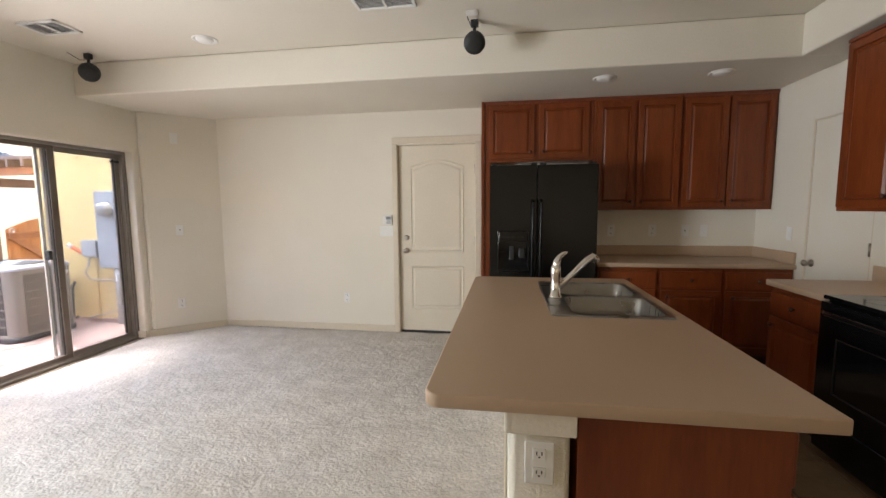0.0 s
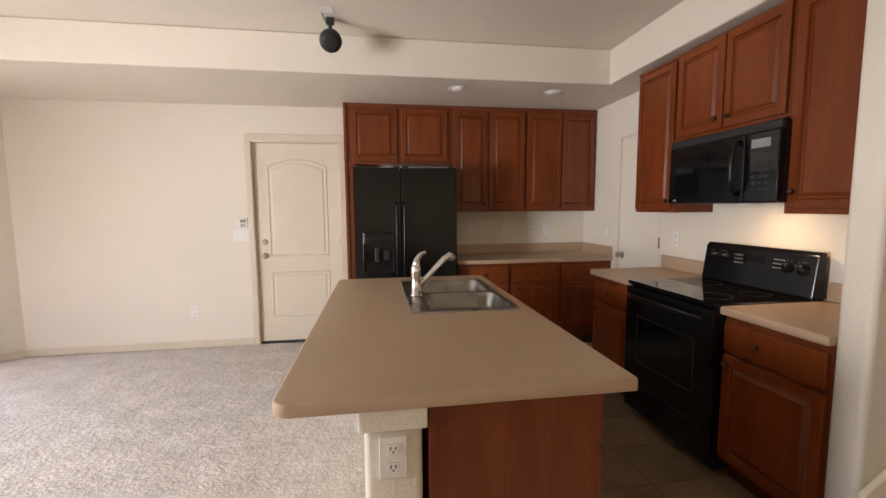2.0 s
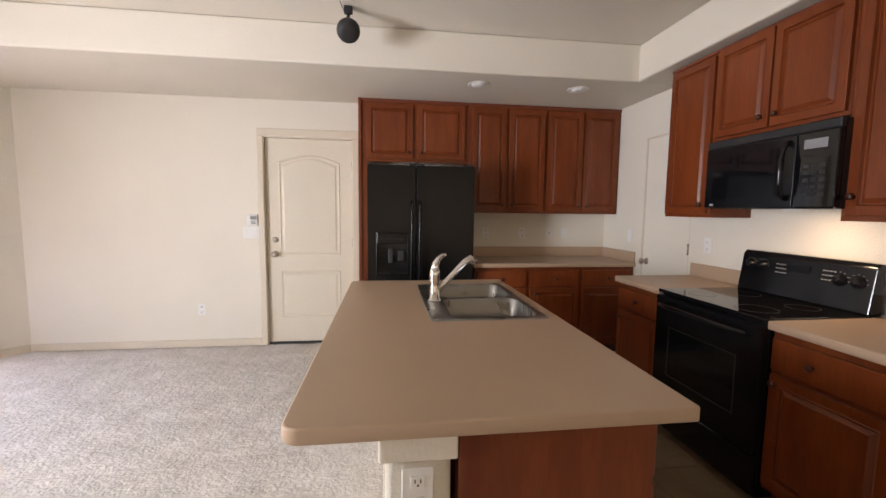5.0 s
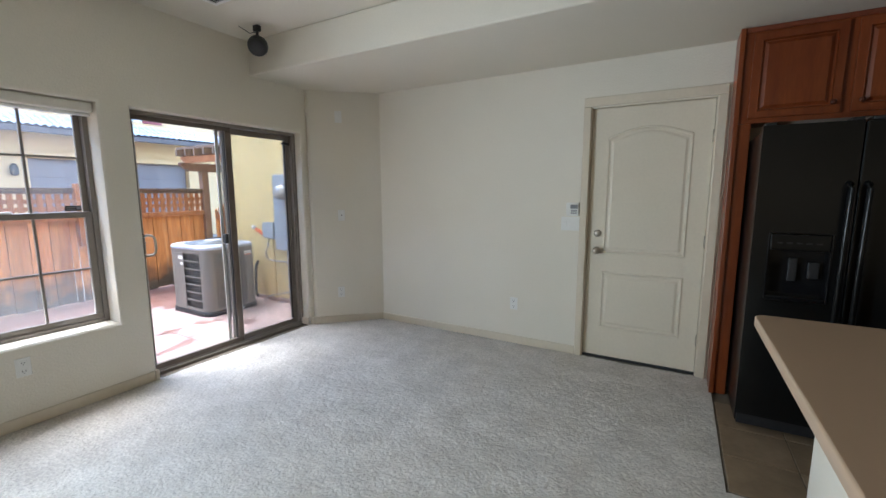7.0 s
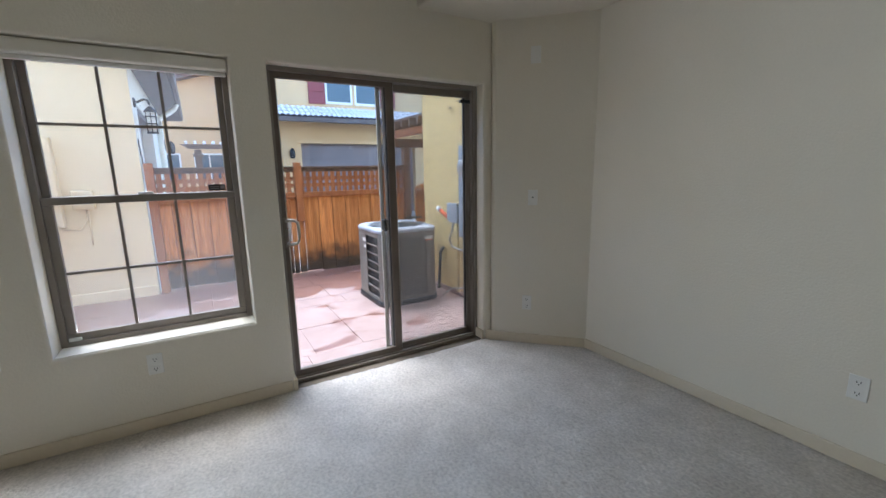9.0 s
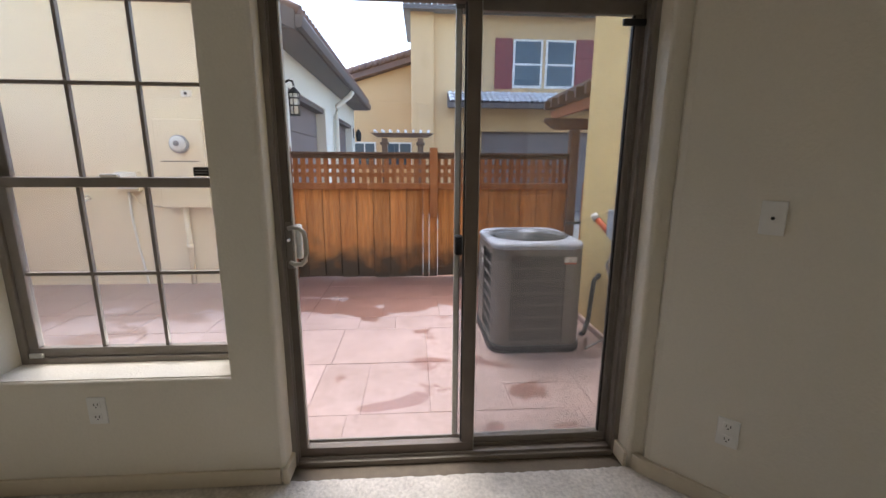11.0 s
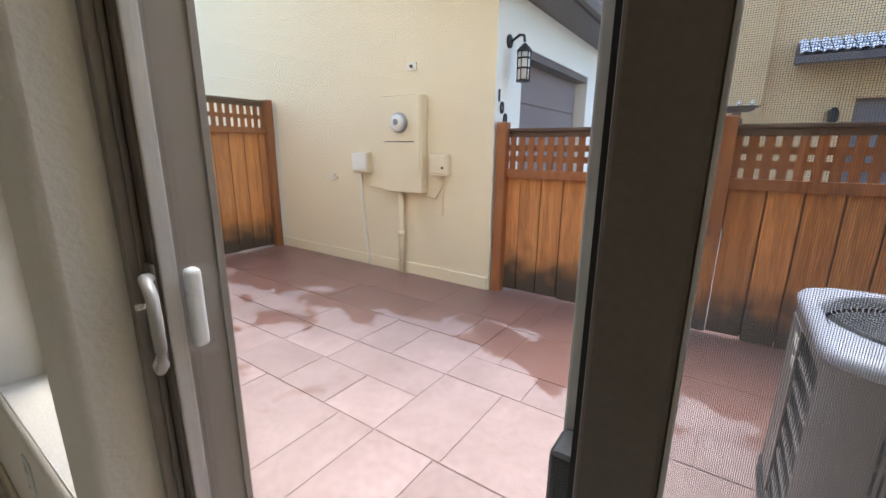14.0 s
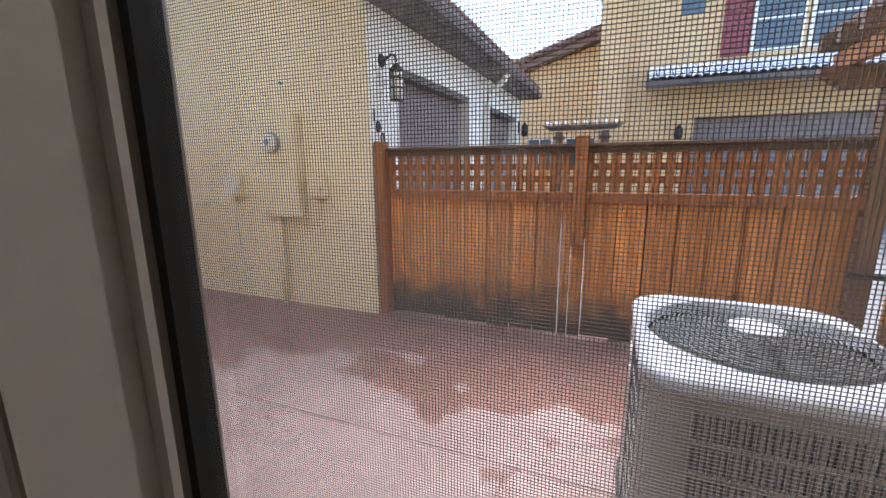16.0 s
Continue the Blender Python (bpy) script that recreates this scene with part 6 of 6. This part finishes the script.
for k in range(n):
    u0, u1 = 5.37 + 0.156 * k, 5.37 + 0.156 * (k + 1) - 0.004
    za, zb = (1.14 + 0.16 * math.sin(math.pi * (u - 5.37) / 1.09) for u in (u0, u1))
    part("board", prism(bmesh.new(), [(-7.02, u0, 0.03), (-7.02, u1, 0.03), (-7.02, u1, zb), (-7.02, u0, za)], (0.018, 0, 0)), BOARD, gt)
for z in (0.15, 1.0):
    part("rail", box(-7.0018, -6.965, 5.375, 6.455, z, z + 0.09, bev=0.004), REDWOOD, gt)
part("brace", prism(bmesh.new(), [(-7.0018, 5.40, 0.99), (-7.0018, 5.51, 0.99), (-7.0018, 6.43, 0.245), (-7.0018, 6.32, 0.245)], (0.034, 0, 0), 0.003), REDWOOD, gt)
part("latch", box(-6.985, -6.93, 5.16, 5.44, 0.66, 0.69, bev=0.004), LAMPBK, gt, "black iron gate latch")
part("pull_ring", tube(bmesh.new(), [(-6.94, 5.40 + 0.03 * math.cos(a), 1.12 + 0.03 * math.sin(a)) for a in (0.6 * k for k in range(11))], 0.007, 6), NICKEL, gt)

# ---- houses across the alley ----
HX = -14.9
hs = thing("opposite_house", (-18, 7.5, 0), "two-storey ochre stucco house with maroon shutters and white roof", "house")
GY0, GY1 = 5.39, 9.4
part("wall", wall_grid([3.52, 5.39, 9.4, 13.5], [-0.1, 2.31, 5.5], [(GY0, GY1, -1, 2.31)], HX, HX - 0.3, "x", 0), STUCCO_O, hs)
part("side_wall", box(-22, HX - 0.301, 3.52, 3.8, -0.1, 5.5), STUCCO_O, hs)
part("pilaster", box(HX + 0.002, HX + 0.14, 3.30, 3.95, -0.1, 5.5, bev=0.01), STUCCO_O, hs)
gd = part("garage_door", box(HX - 0.25, HX - 0.22, GY0, GY1, -0.1, 2.31), GARAGE, hs)
for k in range(5):
    part("door_section", box(HX - 0.2195, HX - 0.20, GY0 + 0.02, GY1 - 0.02, -0.08 + 0.475 * k, 0.37 + 0.475 * k, bev=0.006), GARAGE, gd)
part("lintel", box(HX + 0.001, HX + 0.05, GY0 - 0.15, GY1 + 0.15, 2.31, 2.46, bev=0.006), STUCCO_O, hs)


def barrel_roof(x_top, z_top, x_low, z_low, y0, y1, m):
    """Rows of half-round tiles down a slope that faces east."""
    vs, fs = [], []
    L = math.hypot(x_low - x_top, z_low - z_top)
    ny, nr = int((y1 - y0) / 0.155), max(2, int(L / 0.26))
    for k in range(ny):
        yc = y0 + (k + 0.5) * (y1 - y0) / ny
        for r in range(nr):
            n0 = len(vs)
            for s in (r / nr, (r + 1.12) / nr):
                for i in range(7):
                    a = math.pi * i / 6
                    lift = 0.05 * math.sin(a) + (0.022 if s > r / nr else 0.0)
                    vs.append((x_top + (x_low - x_top) * s, yc - 0.07 * math.cos(a), z_top + (z_low - z_top) * s + lift))
            for i in range(6):
                fs.append((n0 + i, n0 + i + 1, n0 + 8 + i, n0 + 7 + i))
    me = bpy.data.meshes.new("roof_tiles")
    me.from_pydata(vs, [], fs)
    me.materials.append(m)
    return new("roof_tiles", me)


sk_roof = part("porch_roof", prism(bmesh.new(), [(HX + 0.003, 4.35, 3.38), (HX + 0.003, 4.35, 3.0), (-14.05, 4.35, 2.93), (-14.05, 4.35, 3.0)], (0, 6.2, 0)), EAVE, hs)
rt = barrel_roof(HX + 0.003, 3.40, -14.03, 3.02, 4.36, 10.5, BRIGHTW)
rt.parent = sk_roof
tagged(rt, "white barrel tiles", kind="stuff")
gut = prism(bmesh.new(), [(-14.045, 4.3, 2.86), (-13.94, 4.3, 2.87), (-13.92, 4.3, 2.99), (-14.045, 4.3, 3.0)], (0, 6.3, 0))
part("gutter", gut, EAVE, sk_roof)
main = part("roof", prism(bmesh.new(), [(-22, 3.1, 6.6), (HX + 0.5, 3.1, 5.45), (HX + 0.5, 3.1, 5.55), (-22, 3.1, 6.8)], (0, 11, 0)), EAVE, hs)
rt = barrel_roof(-17, 6.06, HX + 0.55, 5.56, 3.1, 14, BRIGHTW)
rt.parent = main
tagged(rt, "white barrel tiles", kind="stuff")
for y0, y1 in ((6.26, 7.13), (7.22, 8.10)):
    w = part("window", box(HX + 0.002, HX + 0.03, y0, y1, 3.55, 4.88), WHITEPL, hs)
    part("pane", box(HX + 0.0305, HX + 0.034, y0 + 0.06, y1 - 0.06, 4.23, 4.82), WINBLUE, w)
    part("pane", box(HX + 0.0305, HX + 0.034, y0 + 0.06, y1 - 0.06, 3.62, 4.17), WINBLUE, w)
for y0, y1 in ((5.73, 6.24), (8.12, 8.66)):
    s = part("shutter", box(HX + 0.002, HX + 0.05, y0, y1, 3.52, 4.90, bev=0.006), SHUT, hs)
    for z in (3.95, 4.45):
        part("batten", box(HX + 0.0505, HX + 0.075, y0 + 0.02, y1 - 0.02, z - 0.06, z + 0.06, bev=0.005), SHUT, s)
w = part("window", box(HX + 0.002, HX + 0.03, 4.86, 5.42, 4.36, 4.92), STUCCO_O, hs)
part("pane", box(HX + 0.0305, HX + 0.034, 4.93, 5.35, 4.43, 4.87), WINBLUE, w)
part("porch_lamp", lathe(bmesh.new(), (HX + 0.08, 5.1, 1.84), (0, 0, 1), [(0.05, 0), (0.08, 0.05), (0.08, 0.22), (0.03, 0.3), (0.003, 0.31)]), LAMPBK, hs)
# lower wing with a sloping roof
hw = thing("house_wing", (-18, 1, 0), "ochre stucco gabled wing of the house across alley", "house")
part("wall", prism(bmesh.new(), [(-16.5, -4.0, -0.1), (-16.5, 3.5, -0.1), (-16.5, 3.5, 4.55), (-16.5, 1.3, 3.87), (-16.5, -4.0, 2.3)], (-0.3, 0, 0)), STUCCO_O, hw)
part("roof_edge", prism(bmesh.new(), [(-16.15, 3.5, 4.56), (-16.15, 3.5, 4.80), (-16.15, -4.0, 2.52), (-16.15, -4.0, 2.31)], (-3, 0, 0)), ROOFT, hw)
for k in range(34):
    y = 3.4 - 0.2 * k
    part("rake_tile", tube(bmesh.new(), [(-16.12, y + 0.12, 4.83 + (y - 3.5) * 0.304 + 0.05), (-16.12, y - 0.12, 4.78 + (y - 3.5) * 0.304)], 0.09, 8), ROOFT, hw)
for y0, y1 in ((1.35, 2.1), (2.45, 3.3)):
    w = part("window", box(-16.499, -16.46, y0, y1, 1.2, 2.05), WHITEPL, hw)
    part("pane", box(-16.4595, -16.455, y0 + 0.05, (y0 + y1) / 2 - 0.02, 1.25, 2.0), WINBLUE, w)
    part("pane", box(-16.4595, -16.455, (y0 + y1) / 2 + 0.02, y1 - 0.05, 1.25, 2.0), WINBLUE, w)
pg = thing("far_pergola", (-14.2, 2.9, 0), "small brown pergola across alley with pale rafter tips", "pergola")
for y in (2.55, 3.55):
    part("post", box(-14.28, -14.12, y - 0.08, y + 0.08, -0.1, 2.05, bev=0.01), WEATHER, pg)
    part("post_cap", box(-14.32, -14.08, y - 0.12, y + 0.12, 1.86, 1.94, bev=0.01), WEATHER, pg)
part("beam", prism(bmesh.new(), [(-14.25, 2.15, 2.19), (-14.25, 2.35, 2.07), (-14.25, 3.75, 2.07), (-14.25, 3.95, 2.19)], (0.1, 0, 0)), WEATHER, pg)
for k in range(8):
    y = 2.3 + 0.21 * k
    part("rafter", box(-14.6, -13.9, y - 0.03, y + 0.03, 2.191, 2.26, bev=0.006), BRIGHTW, pg)

# ---- patio slabs (last) ----
slabs = tagged(finish("patio", box(-7.3, -4.035, -1.6, 4.86, -0.11, -0.0055), STONE), "pink stamped concrete patio slabs with damp patches and open joints", "patio", kind="structure")
r = random.Random(11)


def slab(x0, x1, y0, y1):
    ob = finish("slab", box(x0 + 0.0018, x1 - 0.0018, y0 + 0.0018, y1 - 0.0018, -0.0053, r.uniform(-0.0015, 0.001), bev=0.0025, seg=1), STONE)
    ob.parent = slabs


SOUTH = ((-4.04, (-1.2, -0.3, 0.55, 1.5)), (-4.25, (-0.95, -0.35, 0.45, 1.1, 1.55, 2.18)), (-4.85, (-1.0, -0.1, 0.62, 1.2, 1.66, 2.05)), (-5.18, (-0.7, 0.2, 0.8, 1.22, 1.68)),
         (-5.46, (-0.9, -0.2, 0.35, 1.07, 1.67, 1.98)), (-5.91, (-0.6, 0.15, 0.80, 1.66, 2.20)), (-6.35, (-1.0, -0.4, 0.4, 0.95, 1.67, 2.12)), (-7.08, ()))
NORTH = ((-4.04, (3.0, 3.75, 4.3)), (-4.25, (2.77, 3.07, 3.46, 3.93, 4.40)), (-4.53, (2.77, 3.07, 3.46, 3.93, 4.40)), (-4.85, (2.80, 3.46, 3.94, 4.36)), (-5.46, (2.90, 3.21, 3.70, 4.3)),
         (-5.74, (2.62, 3.08, 3.6, 4.15)), (-6.28, (2.57, 3.06, 3.55, 4.2)), (-6.70, (2.60, 3.04, 3.7, 4.3)), (-7.08, ()))
for rows, ya, yb in ((SOUTH, -1.55, 2.42), (NORTH, 2.42, 4.845)):
    for (xb, cuts), (xa, _) in zip(rows, rows[1:]):
        edges = [ya, *cuts, yb]
        for y0, y1 in zip(edges, edges[1:]):
            if xb == -4.53 and y0 < 3.9:
                continue
            slab(-4.85 if xb == -4.25 and y0 < 3.9 and rows is NORTH else xa, xb, y0, y1)
structure("patio_threshold", box(-4.06, -4.031, 2.6, 4.5, -0.02, 0.002, bev=0.004), STONE)
